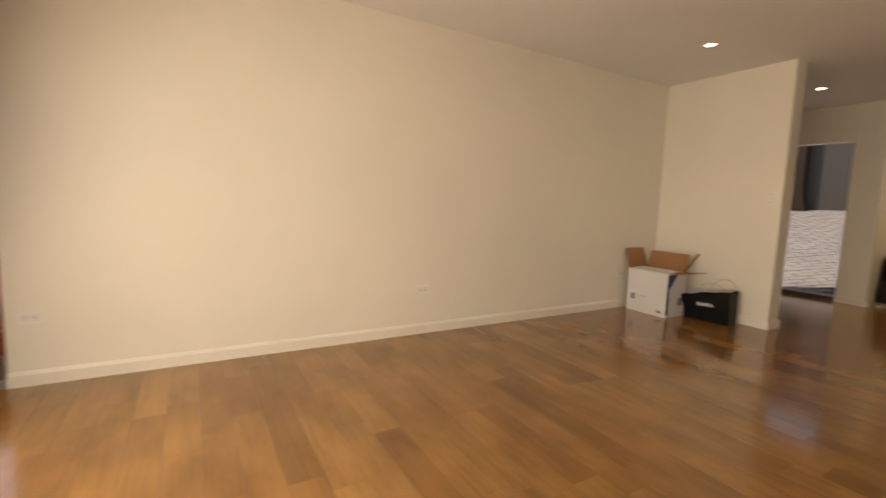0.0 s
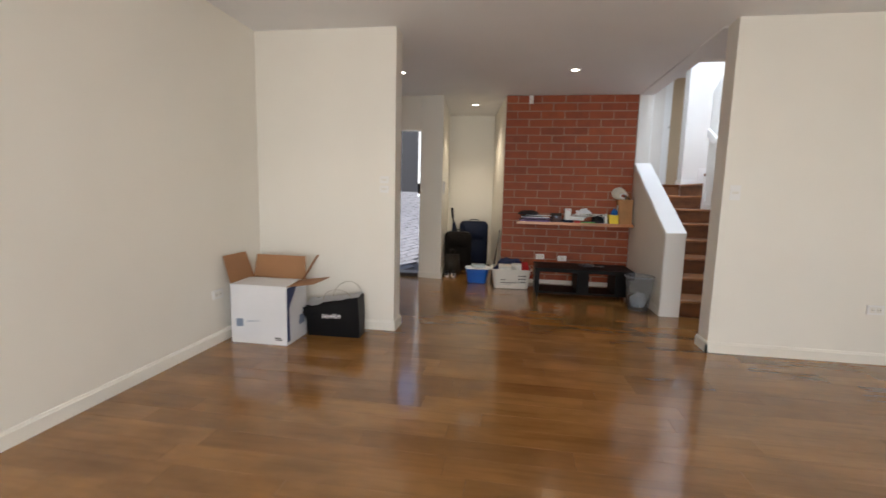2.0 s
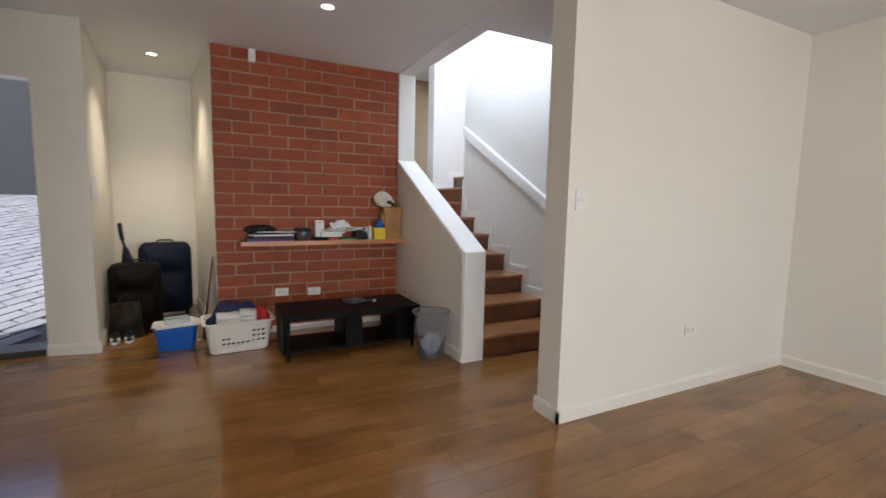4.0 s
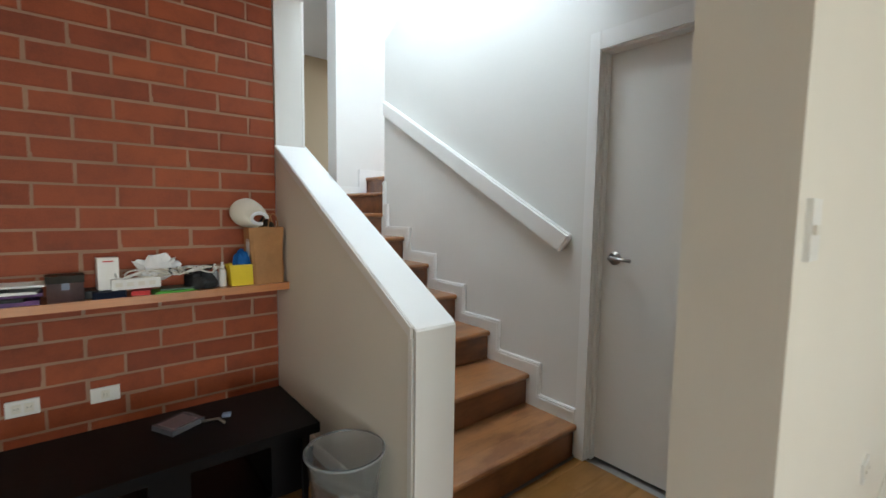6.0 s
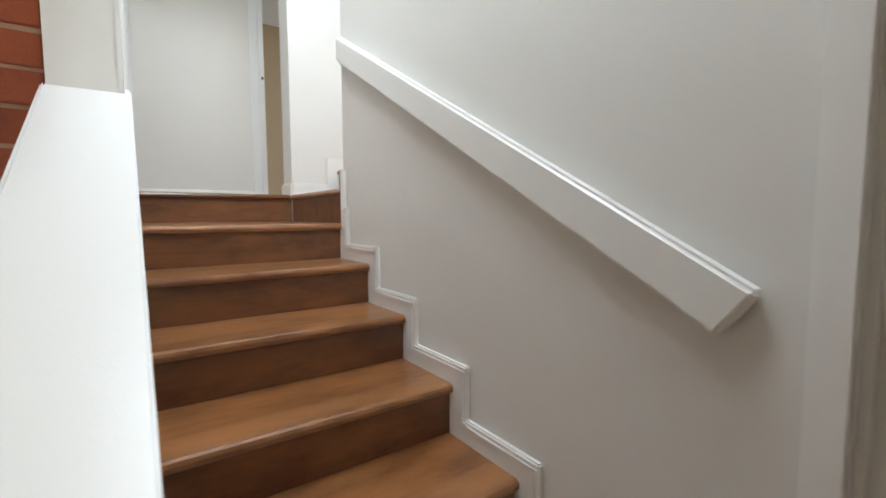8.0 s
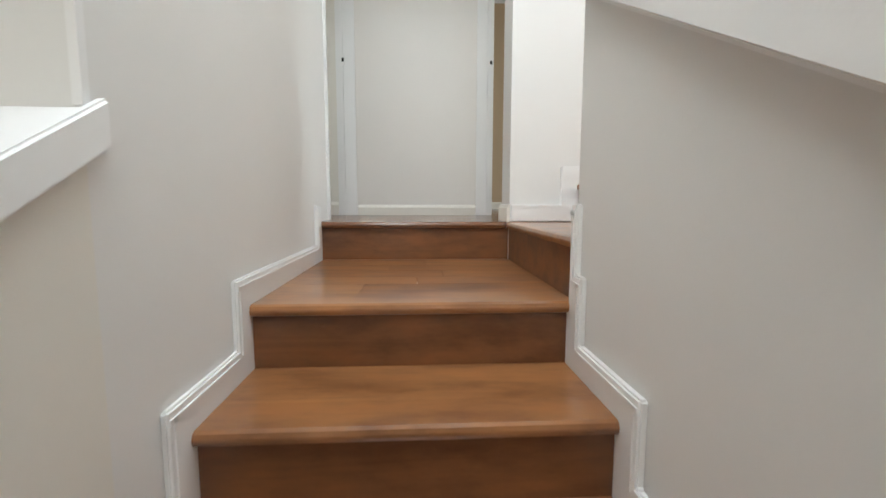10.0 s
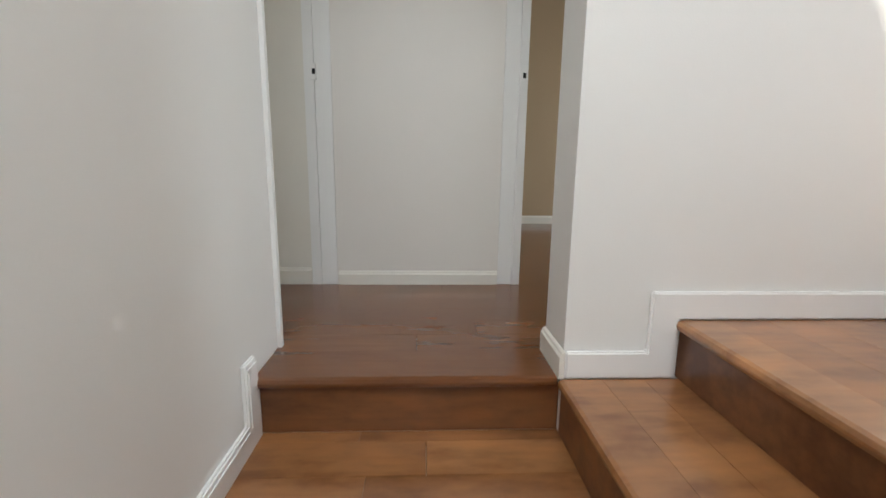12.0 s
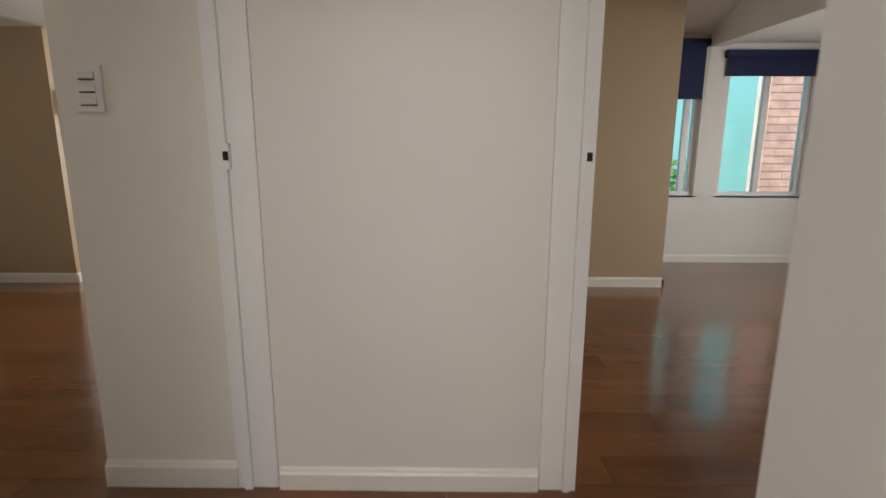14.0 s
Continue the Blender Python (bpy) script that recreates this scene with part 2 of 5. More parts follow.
TEAL = paint("turquoise_wall_paint", (0.28, 0.70, 0.74), 0.8, 0.15)
PAVER = surface("pale_paver_stone", (0.118, 0.109, 0.113), 0.8, vary=0.22, grain=60, relief=0.4)
JOINT = surface("dark_paver_joint", (0.055, 0.050, 0.052), 0.9, vary=0.2)
GREY_GATE = surface("grey_metal_gate", (0.024, 0.0195, 0.0185), 0.7, vary=0.08)
SOIL = surface("concrete_ground", (0.30, 0.29, 0.27), 0.9, vary=0.2, grain=30)
LEAF = surface("green_leaves", (0.10, 0.24, 0.05), 0.5, vary=0.4, scale=12)
thin = LEAF.node_tree.nodes.new("ShaderNodeBsdfTranslucent")
thin.inputs["Color"].default_value = (0.22, 0.50, 0.08, 1)
half = LEAF.node_tree.nodes.new("ShaderNodeMixShader")
LEAF.node_tree.links.new(LEAF.node_tree.nodes["Principled BSDF"].outputs[0], half.inputs[1])
LEAF.node_tree.links.new(thin.outputs[0], half.inputs[2])
LEAF.node_tree.links.new(half.outputs[0], LEAF.node_tree.nodes["Material Output"].inputs["Surface"])
BARK = surface("brown_twig", (0.09, 0.06, 0.04), 0.9)
LAMP_GLOW = glow("warm_lamp_lens", (1.0, 0.86, 0.66), 7.0)

# ---- building helpers ----


def box(bm, x0, y0, z0, x1, y1, z1):
    vs = [bm.verts.new((x, y, z)) for x in (x0, x1) for y in (y0, y1) for z in (z0, z1)]
    for f in ((0, 1, 3, 2), (4, 6, 7, 5), (0, 4, 5, 1), (2, 3, 7, 6), (0, 2, 6, 4), (1, 5, 7, 3)):
        bm.faces.new([vs[i] for i in f])
    return vs


def boxes(*dims):
    bm = bmesh.new()
    for d in dims:
        box(bm, *d)
    return bm


def prism(bm, outline, lo, hi, axis="z"):
    """Extrudes a plan (or side) outline between lo and hi along an axis."""
    def at(p, h):
        return {"z": (p[0], p[1], h), "x": (h, p[0], p[1]), "y": (p[0], h, p[1])}[axis]
    a = [bm.verts.new(at(p, lo)) for p in outline]
    b = [bm.verts.new(at(p, hi)) for p in outline]
    bm.faces.new(a), bm.faces.new(b[::-1])
    for i in range(len(a)):
        j = (i + 1) % len(a)
        bm.faces.new((a[j], a[i], b[i], b[j]))
    bmesh.ops.recalc_face_normals(bm, faces=bm.faces)
    return bm


def rings(bm, sections, cap=True):
    """Skins closed rings of equal count."""
    made = [[bm.verts.new(p) for p in ring] for ring in sections]
    n = len(made[0])
    for a, b in zip(made, made[1:]):
        for i in range(n):
            bm.faces.new((a[i], a[(i + 1) % n], b[(i + 1) % n], b[i]))
    if cap:
        bm.faces.new(made[0][::-1]), bm.faces.new(made[-1])
    bmesh.ops.recalc_face_normals(bm, faces=bm.faces)
    return bm


def circle(x, y, z, r, n=24, ry=None):
    return [(x + r * math.cos(2 * math.pi * i / n), y + (ry or r) * math.sin(2 * math.pi * i / n), z) for i in range(n)]


def tube(bm, points, r, n=8):
    """A round bar along points."""
    pts = [Vector(p) for p in points]
    sections = []
    for i, p in enumerate(pts):
        way = (pts[min(i + 1, len(pts) - 1)] - pts[max(i - 1, 0)]).normalized()
        side = way.orthogonal().normalized() if i == 0 else (side - way * side.dot(way)).normalized()
        up = way.cross(side)
        sections.append([p + r * (math.cos(2 * math.pi * k / n) * side + math.sin(2 * math.pi * k / n) * up) for k in range(n)])
    return rings(bm, sections)


def soften(bm, w=0.004, segments=2, angle=40):
    edges = [e for e in bm.edges if len(e.link_faces) == 2 and e.calc_face_angle(0) > radians(angle)]
    bmesh.ops.bevel(bm, geom=edges, offset=w, segments=segments, affect="EDGES", clamp_overlap=True)
    return bm


def mesh_of(bm, name, material, smooth=False):
    me = bpy.data.meshes.new(name)
    bm.to_mesh(me)
    bm.free()
    me.materials.append(material)
    if smooth:
        me.shade_smooth()
    return me


def part(name, bm, material, parent, label="", smooth=False):
    ob = new(name, mesh_of(bm, name, material, smooth))
    ob.parent = parent
    if label:
        ob["label"] = label
    return ob


def thing(name, label, category, at=(0, 0, 0), turn=0.0, group=""):
    ob = new(name)
    ob.empty_display_size = 0.1
    ob.matrix_world = pose(*at, 0, 0, turn)
    return tagged(ob, label, category, group)


def structure(name, bm, material, label, category, smooth=False):
    return tagged(new(name, mesh_of(bm, name, material, smooth)), label, category, kind="structure")


def single(name, bm, material, label, category, smooth=False):
    return tagged(new(name, mesh_of(bm, name, material, smooth)), label, category)

# ---- setting: levels and plan ----
H = 2.607          # ceiling of the living room
R = 0.185           # riser
UP = 8 * R         # upper hall floor
NOSE = [1.146 + 0.3307 * k for k in range(7)]
SL, SR = 4.070, 4.995     # stair walls

structure("ground", boxes((-60, -60, -0.45, 60, 60, -0.35)), SOIL, "grey concrete ground round the house", "ground")
structure("floor_slab", boxes((-0.2, -6.2, -0.30, 6.6, 2.6, -0.016), (0.95, 2.6, -0.30, 6.6, 4.35, -0.016)), SOIL, "concrete slab under the wooden floor", "floor")

# living room walls
structure("wall_left", boxes((-0.18, -5.905, 0, 0, 0.35, H)), WALL, "long cream painted plaster wall", "wall")
structure("wall_partition", boxes((0, 0, 0, 1.283, 0.20, H)), WALL, "cream partition wall ending in the room", "wall")
structure("wall_passage_left", boxes((-0.18, 0.35, 0, 0, 2.6, H)), WALL, "cream wall of the entrance passage", "wall")
structure("wall_stub", boxes((3.922, 0.05, 0, 6.30, 0.238, H)), WALL, "cream stub wall beside the stairs", "wall")
structure("wall_right", boxes((6.30, -6.2, 0, 6.48, 0.235, H)), WALL, "cream right wall of the living room", "wall")
# patio wall with wide glass doors
structure("wall_patio", boxes((-0.18, -6.2, 2.30, 6.30, -6.0, H), (-0.18, -6.0, 2.30, 0.0, -5.906, H), (5.9, -6.2, 0, 6.30, -6.0, 2.30)),
          WALL, "cream wall round the patio doors", "wall")
# entrance wall with the door opening, and the alcove
bm = boxes((-0.18, 2.585, 0, 0.05, 2.735, H), (0.05, 2.585, 2.135, 0.95, 2.735, H))
prism(bm, [(0.95, 2.585), (1.285, 2.522), (1.14, 4.15), (0.95, 4.15), (0.95, 2.735)], 0, H)
structure("wall_entrance", bm, WALL, "cream wall with the open entrance doorway", "wall")
structure("wall_alcove_back", boxes((0.9, 4.15, 0, 2.4, 4.35, H)), WALL, "cream back wall of the luggage alcove", "wall")
bm = bmesh.new()
prism(bm, [(2.149, 2.627), (2.40, 2.627), (2.40, 4.15), (1.93, 4.15)], 0, H)
structure("wall_alcove_right", bm, WALL, "cream side wall of the luggage alcove", "wall")
# the wall that carries the brick face and goes on as the left wall of the stairs
structure("wall_brick_backing", boxes((2.40, 2.627, 0, 3.893, 2.80, H)), MORTAR, "mortar bed behind the red bricks", "wall")
structure("wall_stair_left", boxes((3.893, 2.60, 0, SL, 4.06, 5.3)), WHITE, "white wall left of the stairs", "wall")
# right stair wall: end wall of the lower flight, with a sloping top, and the door opening in it
bm = bmesh.new()
prism(bm, [(1.117, 0), (3.141, 0), (3.141, 2.74), (1.65, 3.61), (1.117, 3.61)], SR, SR + 0.10, "x")
box(bm, SR, 0.238, 0, SR + 0.10, 0.29, 3.61)
box(bm, SR, 0.29, 2.135, SR + 0.10, 1.117, 3.61)
structure("wall_stair_right", bm, WHITE, "white stair wall with a sloping top", "wall")
# far wall of the stairs with the opening to the upper hall
structure("wall_stair_far", boxes((SR, 4.065, 0, 7.2, 4.262, 5.3), (3.893, 4.065, 3.70, SR, 4.262, 5.3), (3.893, 4.11, 0, SR, 4.262, UP - 0.036)), WHITE,
          "white wall with the opening to the upper hall", "wall")
# the high left opening is added to let the fill lamp in
structure("wall_shaft", boxes((7.2, 1.0, 0, 7.35, 4.2, 5.3), (3.893, 1.05, H + 0.25, 7.35, 1.17, 5.3), (3.893, 1.17, H, SL, 2.60, 3.2), (3.893, 1.17, 4.3, SL, 2.60, 5.3), (3.893, 1.17, 3.2, SL, 1.35, 4.3), (3.893, 2.50, 3.2, SL, 2.60, 4.3),
                              (SR + 0.1, 1.05, 0, 7.2, 1.17, H + 0.25)), WHITE, "white upper walls of the stairwell with an added light opening", "wall")
structure("wall_closet", boxes((6.0, 0.238, 0, 6.15, 1.05, H)), WALL, "plain wall behind the door beside the stairs", "wall")
structure("ceiling", boxes((-0.18, -6.2, H, 6.48, 1.17, H + 0.25), (-0.18, 1.17, H, 3.893, 2.735, H + 0.25), (0.95, 2.735, H, 3.893, 4.35, H + 0.25)), CEIL, "flat white plaster ceiling", "ceiling")
structure("ceiling_beam", boxes((3.893, 0.239, H - 0.012, SR, 1.17, H), (3.893, 1.17, H - 0.012, SL - 0.001, 2.60, H)), CEIL, "shallow white lining under the stair opening", "ceiling")
structure("roof_stairwell", boxes((3.93, 1.0, 5.3, 4.25, 4.2, 5.45), (5.75, 1.0, 5.3, 7.35, 4.2, 5.45), (4.25, 1.0, 5.3, 5.75, 1.4, 5.45), (4.25, 3.3, 5.3, 5.75, 4.2, 5.45)),
          CEIL, "white ceiling round the skylight", "ceiling")

# unseen slab, added to stop sun entering the added stair opening
structure("sun_shield_stair", boxes((2.85, 0.3, 4.40, 3.892, 3.1, 4.52)), CEIL, "unseen white slab added to keep sun out of the stair opening", "roof")

# upper hall and the rooms seen from it
structure("wall_hall_block", boxes((3.552, 5.142, UP, 5.088, 7.0, 4.5)), WALL, "cream wall between the two upper rooms", "wall")
structure("wall_hall_front", boxes((1.1, 4.24, 0.0, 2.45, 4.45, 4.6), (2.4, 4.06, 0.0, 3.893, 4.25, 4.6), (7.2, 4.06, UP, 9.4, 4.25, 4.6)), WALL, "cream wall of the upper hall", "wall")
structure("wall_left_room_jog", boxes((0.20, 7.78, UP, 1.24, 7.92, 4.5)), BEIGE, "beige jog of the left upper room", "wall")
structure("wall_left_room_window", boxes((1.07, 7.921, UP, 1.241, 10.05, UP + 0.72), (1.07, 9.15, UP + 0.72, 1.241, 10.05, 4.5), (1.07, 7.921, 3.08, 1.241, 9.15, 4.5)), WHITE, "white wall with a garden window", "wall")
# opening added out of view for the left room's fill lamp
structure("wall_left_room_far", boxes((1.241, 9.9, UP, 2.25, 10.05, 4.5), (3.75, 9.9, UP, 5.2, 10.05, 4.5), (2.25, 9.9, UP, 3.75, 10.05, 2.2), (2.25, 9.9, 3.2, 3.75, 10.05, 4.5)), WALL, "cream far wall of the left upper room with an added light opening", "wall")
structure("wall_left_room_side", boxes((0.94, 4.36, 0.0, 1.1, 6.60, 4.5), (0.04, 6.60, 1.15, 1.1, 6.75, 4.5), (0.04, 6.75, 1.15, 0.20, 7.92, 4.5)), WALL, "cream side wall of the left upper room", "wall")
structure("wall_rooms_between", boxes((5.0, 7.0, UP, 5.088, 10.05, 4.5)), WALL, "plain wall between the upper rooms", "wall")
structure("wall_bedroom_jog", boxes((5.088, 7.74, UP, 6.61, 8.88, 4.5)), BEIGE, "beige closet wall in the bedroom", "wall")
structure("wall_bedroom_far", boxes((6.61, 8.88, UP, 9.4, 9.04, 2.245), (6.61, 8.88, 3.75, 9.4, 9.04, 4.5), (6.61, 8.88, 2.245, 6.95, 9.04, 3.75),
                                    (7.447, 8.88, 2.245, 7.716, 9.04, 3.75), (8.653, 8.88, 2.245, 9.4, 9.04, 3.75)), WHITE, "white bedroom wall with two windows", "wall")
# opening added out of view for the bedroom fill lamp
structure("wall_bedroom_side", boxes((9.2, 4.25, UP, 9.35, 5.65, 4.5), (9.2, 6.95, UP, 9.35, 8.88, 4.5), (9.2, 5.65, UP, 9.35, 6.95, 2.25), (9.2, 5.65, 3.25, 9.35, 6.95, 4.5)), WALL, "cream side wall of the bedroom with an added light opening", "wall")
bm = bmesh.new()
prism(bm, [(4.25, 4.40), (7.78, 3.70), (7.93, 3.695), (7.93, 4.13), (4.25, 4.60)], 0.04, 4.4, "x")
prism(bm, [(7.931, 3.695), (10.1, 3.62), (10.1, 3.80), (7.931, 4.13)], 1.07, 4.4, "x")
structure("ceiling_left_room", bm, CEIL, "sloping white ceiling of the left upper room", "ceiling")
bm = bmesh.new()
prism(bm, [(4.25, 4.40), (9.06, 3.95), (9.06, 4.15), (4.25, 4.60)], 4.4, 9.45, "x")
structure("ceiling_bedroom", bm, CEIL, "white ceiling of the bedroom", "ceiling")
structure("floor_slab_upper", boxes((1.1, 4.25, UP - 0.25, 9.4, 10.05, UP - 0.014), (0.04, 6.6, UP - 0.25, 1.1, 7.92, UP - 0.014)), SOIL, "concrete slab under the upper floor", "floor")
# slanting beam with a lower ceiling beyond it
bm = bmesh.new()
rings(bm, [[(x, y, z), (x + 0.14, y, z), (x + 0.14, y, 4.3), (x, y, 4.3)] for x, y, z in ((7.47, 8.88, 3.83), (6.54, 5.0, 3.215))])
structure("trim_bedroom_beam", bm, CEIL, "white ceiling beam in the bedroom", "beam")
bm = bmesh.new()
rings(bm, [[(x, y, z), (9.2, y, z), (9.2, y, z + 0.05), (x, y, z + 0.05)] for x, y, z in ((7.61, 8.88, 3.87), (6.68, 5.0, 3.30))])
structure("ceiling_bedroom_slope", bm, CEIL, "lower sloping white ceiling beside the beam", "ceiling")


# ---- baseboards and trim ----
def baseboard(x0, y0, x1, y1, side, z=0.0, h=0.09, d=0.016, name="baseboard"):
    """A moulded skirting along a wall from one point to another; side: +1 when the room lies left of the way."""
    a, b = Vector((x0, y0, 0)), Vector((x1, y1, 0))
    way = (b - a).normalized()
    out = Vector((-way.y, way.x, 0)) * side
    profile = [(0, 0), (d, 0), (d, h - 0.018), (d * 0.7, h - 0.012), (d * 0.55, h - 0.004), (d * 0.2, h), (0, h)]
    bm = bmesh.new()
    rings(bm, [[p + out * u + Vector((0, 0, z + v)) for u, v in profile] for p in (a, b)])
    return structure(name, bm, TRIM_CREAM, "cream painted wooden skirting board", "baseboard")


baseboard(0, -5.905, 0, 0, -1)
baseboard(0.016, 0, 1.283, 0, -1)
baseboard(1.283, -0.016, 1.283, 0.216, -1)
baseboard(0, 0.2, 1.283, 0.2, 1)
baseboard(0, 0.2, 0, 2.585, -1)
baseboard(0.95, 2.585, 1.285, 2.522, -1)
baseboard(1.285, 2.522, 1.14, 4.15, -1)
baseboard(1.14, 4.15, 1.93, 4.15, -1)
baseboard(1.93, 4.15, 2.149, 2.627, -1)
baseboard(3.906, 0.05, 6.30, 0.05, -1)
baseboard(3.922, 0.254, 3.922, 0.034, -1)
baseboard(6.30, 0.05, 6.30, -6.0, -1)
baseboard(3.893, 2.60, 3.893, 1.13, -1)
baseboard(3.552, 5.142, 3.984, 5.142, -1, UP)
baseboard(4.124, 5.140, 4.967, 5.140, -1, UP, 0.073, 0.020)
baseboard(5.088, 7.74, 6.626, 7.74, -1, UP)
baseboard(6.61, 7.724, 6.61, 8.88, -1, UP)
baseboard(6.61, 8.88, 9.2, 8.88, -1, UP)
baseboard(0.20, 7.78, 1.256, 7.78, -1, UP)
baseboard(1.24, 7.764, 1.24, 9.9, -1, UP)
baseboard(1.24, 9.9, 5.0, 9.9, -1, UP)

# sloping half wall beside the stairs, with its capping and edge mouldings
hw = tagged(new("wall_half"), "white sloping half wall beside the stairs", "half wall", kind="structure")
KZ, TZ, Y0, Y1 = 0.884, 1.703, 1.13, 2.60
bm = bmesh.new()
prism(bm, [(Y0, 0), (Y1, 0), (Y1, TZ), (Y0, KZ)], 3.893, SL, "x")
part("wall_body", bm, WALL, hw)
bm = bmesh.new()
prism(bm, [(Y0 - 0.008, KZ - 0.004), (Y1, TZ), (Y1, TZ + 0.008), (Y0 - 0.008, KZ + 0.006)], 3.888, SL + 0.010, "x")
part("capping", soften(bm, 0.003), TRIM, hw, "white gloss capping")
for x0, x1, d in ((3.881, 3.8935, 0.042), (SL - 0.0005, SL + 0.020, 0.046)):
    bm = bmesh.new()
    prism(bm, [(Y0 + 0.012, KZ - d), (Y1 + (0.03 if d > 0.044 else -0.002), TZ - d), (Y1 + (0.03 if d > 0.044 else -0.002), TZ + 0.011 + (0.0167 if d > 0.044 else -0.001)), (Y0 + 0.012, KZ + 0.014)], x0, x1, "x")
    part("edge_moulding", soften(bm, 0.005, 3), TRIM, hw, "white edge moulding")
part("edge_moulding", soften(boxes((3.883, Y0 + 0.010, 0.09, 3.8935, Y0 + 0.036, KZ - 0.03)), 0.004), TRIM, hw, "white edge moulding")
part("face_board", soften(boxes((3.886, Y0 - 0.012, 0, SL + 0.006, Y0, KZ)), 0.003), TRIM, hw, "white face board")
structure("trim_post", soften(boxes((SL - 0.010, 2.5965, TZ + 0.01, SL + 0.004, 2.612, 5.2)), 0.004), TRIM, "white corner bead on the stair post", "trim")


# ---- staircase ----
stairs = thing("staircase", "varnished oak stairs with closed risers between white walls", "stairs")


def tread_bm(x0, x1, y0, y1, z, t=0.034, r=0.014, front="y"):
    """A tread with a rounded front edge; front lies at y0 (or x0)."""
    prof = [(y1, z - t), (y0 + r, z - t), (y0 + r * 0.3, z - t + r * 0.3), (y0, z - t + r), (y0, z - r), (y0 + r * 0.3, z - r * 0.3), (y0 + r, z), (y1, z)]
    bm = bmesh.new()
    if front == "y":
        return prism(bm, prof, x0, x1, "x")
    return prism(bm, [(a, b) for a, b in prof], x0, x1, "y")


for k in range(1, 7):
    y = NOSE[k - 1]
    part("nosing_board", tread_bm(SL + 0.013, SR - 0.017, y, y + 0.13, k * R), STEP, stairs, smooth=False)
    part("tread_board", boxes((SL + 0.013, y + 0.1315, k * R - 0.03, SR - 0.017, y + 0.40, k * R - 0.0006)), STEP, stairs)
for k in range(1, 8):
    y = NOSE[k - 1] + 0.022
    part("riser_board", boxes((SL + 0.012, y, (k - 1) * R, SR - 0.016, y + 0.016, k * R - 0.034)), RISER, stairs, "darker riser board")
# landing: a nosing board and staggered boards behind it
part("nosing_board", tread_bm(SL + 0.013, SR - 0.017, NOSE[6], NOSE[6] + 0.15, 7 * R), STEP, stairs)
rnd = random.Random(5)
for i in range(6):
    y0 = NOSE[6] + 0.1515 + i * 0.15
    cuts = [SL + 0.013, SL + 0.013 + (0.28, 0.46, 0.56, 0.34, 0.50, 0.30)[i], SR + 0.02]
    for a, b in zip(cuts, cuts[1:]):
        part("landing_board", soften(boxes((a + 0.0006, y0, 7 * R - 0.02, b - 0.0006, min(y0 + 0.1488, 4.0825), 7 * R - 0.0005)), 0.0012, 1), STEP, stairs)
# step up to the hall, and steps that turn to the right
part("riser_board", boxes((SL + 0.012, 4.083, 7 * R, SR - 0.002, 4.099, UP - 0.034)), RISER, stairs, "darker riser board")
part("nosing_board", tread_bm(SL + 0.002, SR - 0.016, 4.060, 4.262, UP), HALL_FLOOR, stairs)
part("landing_board", boxes((SR - 0.0165, 3.142, 7 * R - 0.03, SR + 0.004, 3.281, 7 * R - 0.0006)), STEP, stairs)
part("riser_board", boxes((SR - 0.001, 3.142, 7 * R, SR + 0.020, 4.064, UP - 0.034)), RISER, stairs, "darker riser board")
part("nosing_board", tread_bm(3.142, 4.047, SR - 0.018, SR + 0.115, UP, front="x"), STEP, stairs)
for a, b in ((SR + 0.1165, SR + 0.2425), (SR + 0.2435, 5.35)):
    part("tread_board", soften(boxes((a, 3.142, UP - 0.03, b, 4.047, UP - 0.0006)), 0.001, 1), STEP, stairs)
part("riser_board", boxes((5.344, 3.142, UP, 5.360, 4.064, UP + R - 0.034)), RISER, stairs, "darker riser board")
part("nosing_board", tread_bm(3.142, 4.047, 5.322, 5.45, UP + R, front="x"), STEP, stairs)
for i in range(5):
    part("tread_board", soften(boxes((5.4515 + 0.1397 * i, 3.142, UP + R - 0.03, 5.4515 + 0.1397 * (i + 1) - 0.001, 4.047, UP + R - 0.0006)), 0.001, 1), STEP, stairs)
part("carcass", boxes((SR + 0.12, 1.21, 0, 6.15, 3.13, UP - 0.05), (SR + 0.03, 3.142, 0, 6.15, 4.06, UP - 0.04)), WHITE, stairs, "white masonry under the turning steps")
bm = bmesh.new()
for k in range(4):
    box(bm, 6.15 if k == 0 else SR + 0.12, 3.142 - 0.33 * k, UP - 0.05, 7.15 if k == 0 else 6.15, 4.047 if k == 0 else 3.142 - 0.33 * (k - 1), UP + R * (2 + k) - 0.0006)
part("upper_step", bm, STEP, stairs)
bm = bmesh.new()
prism(bm, [(NOSE[0] + 0.05, 0)] + [p for k in range(7) for p in ((NOSE[k] + 0.05, k * R - 0.05 if k else 0.02), (NOSE[k] + 0.05, (k + 1) * R - 0.05))] + [(4.06, 7 * R - 0.05), (4.06, 0)],
      SL + 0.02, SR - 0.02, "x")
part("carcass", bm, WHITE, stairs, "masonry body of the stairs")


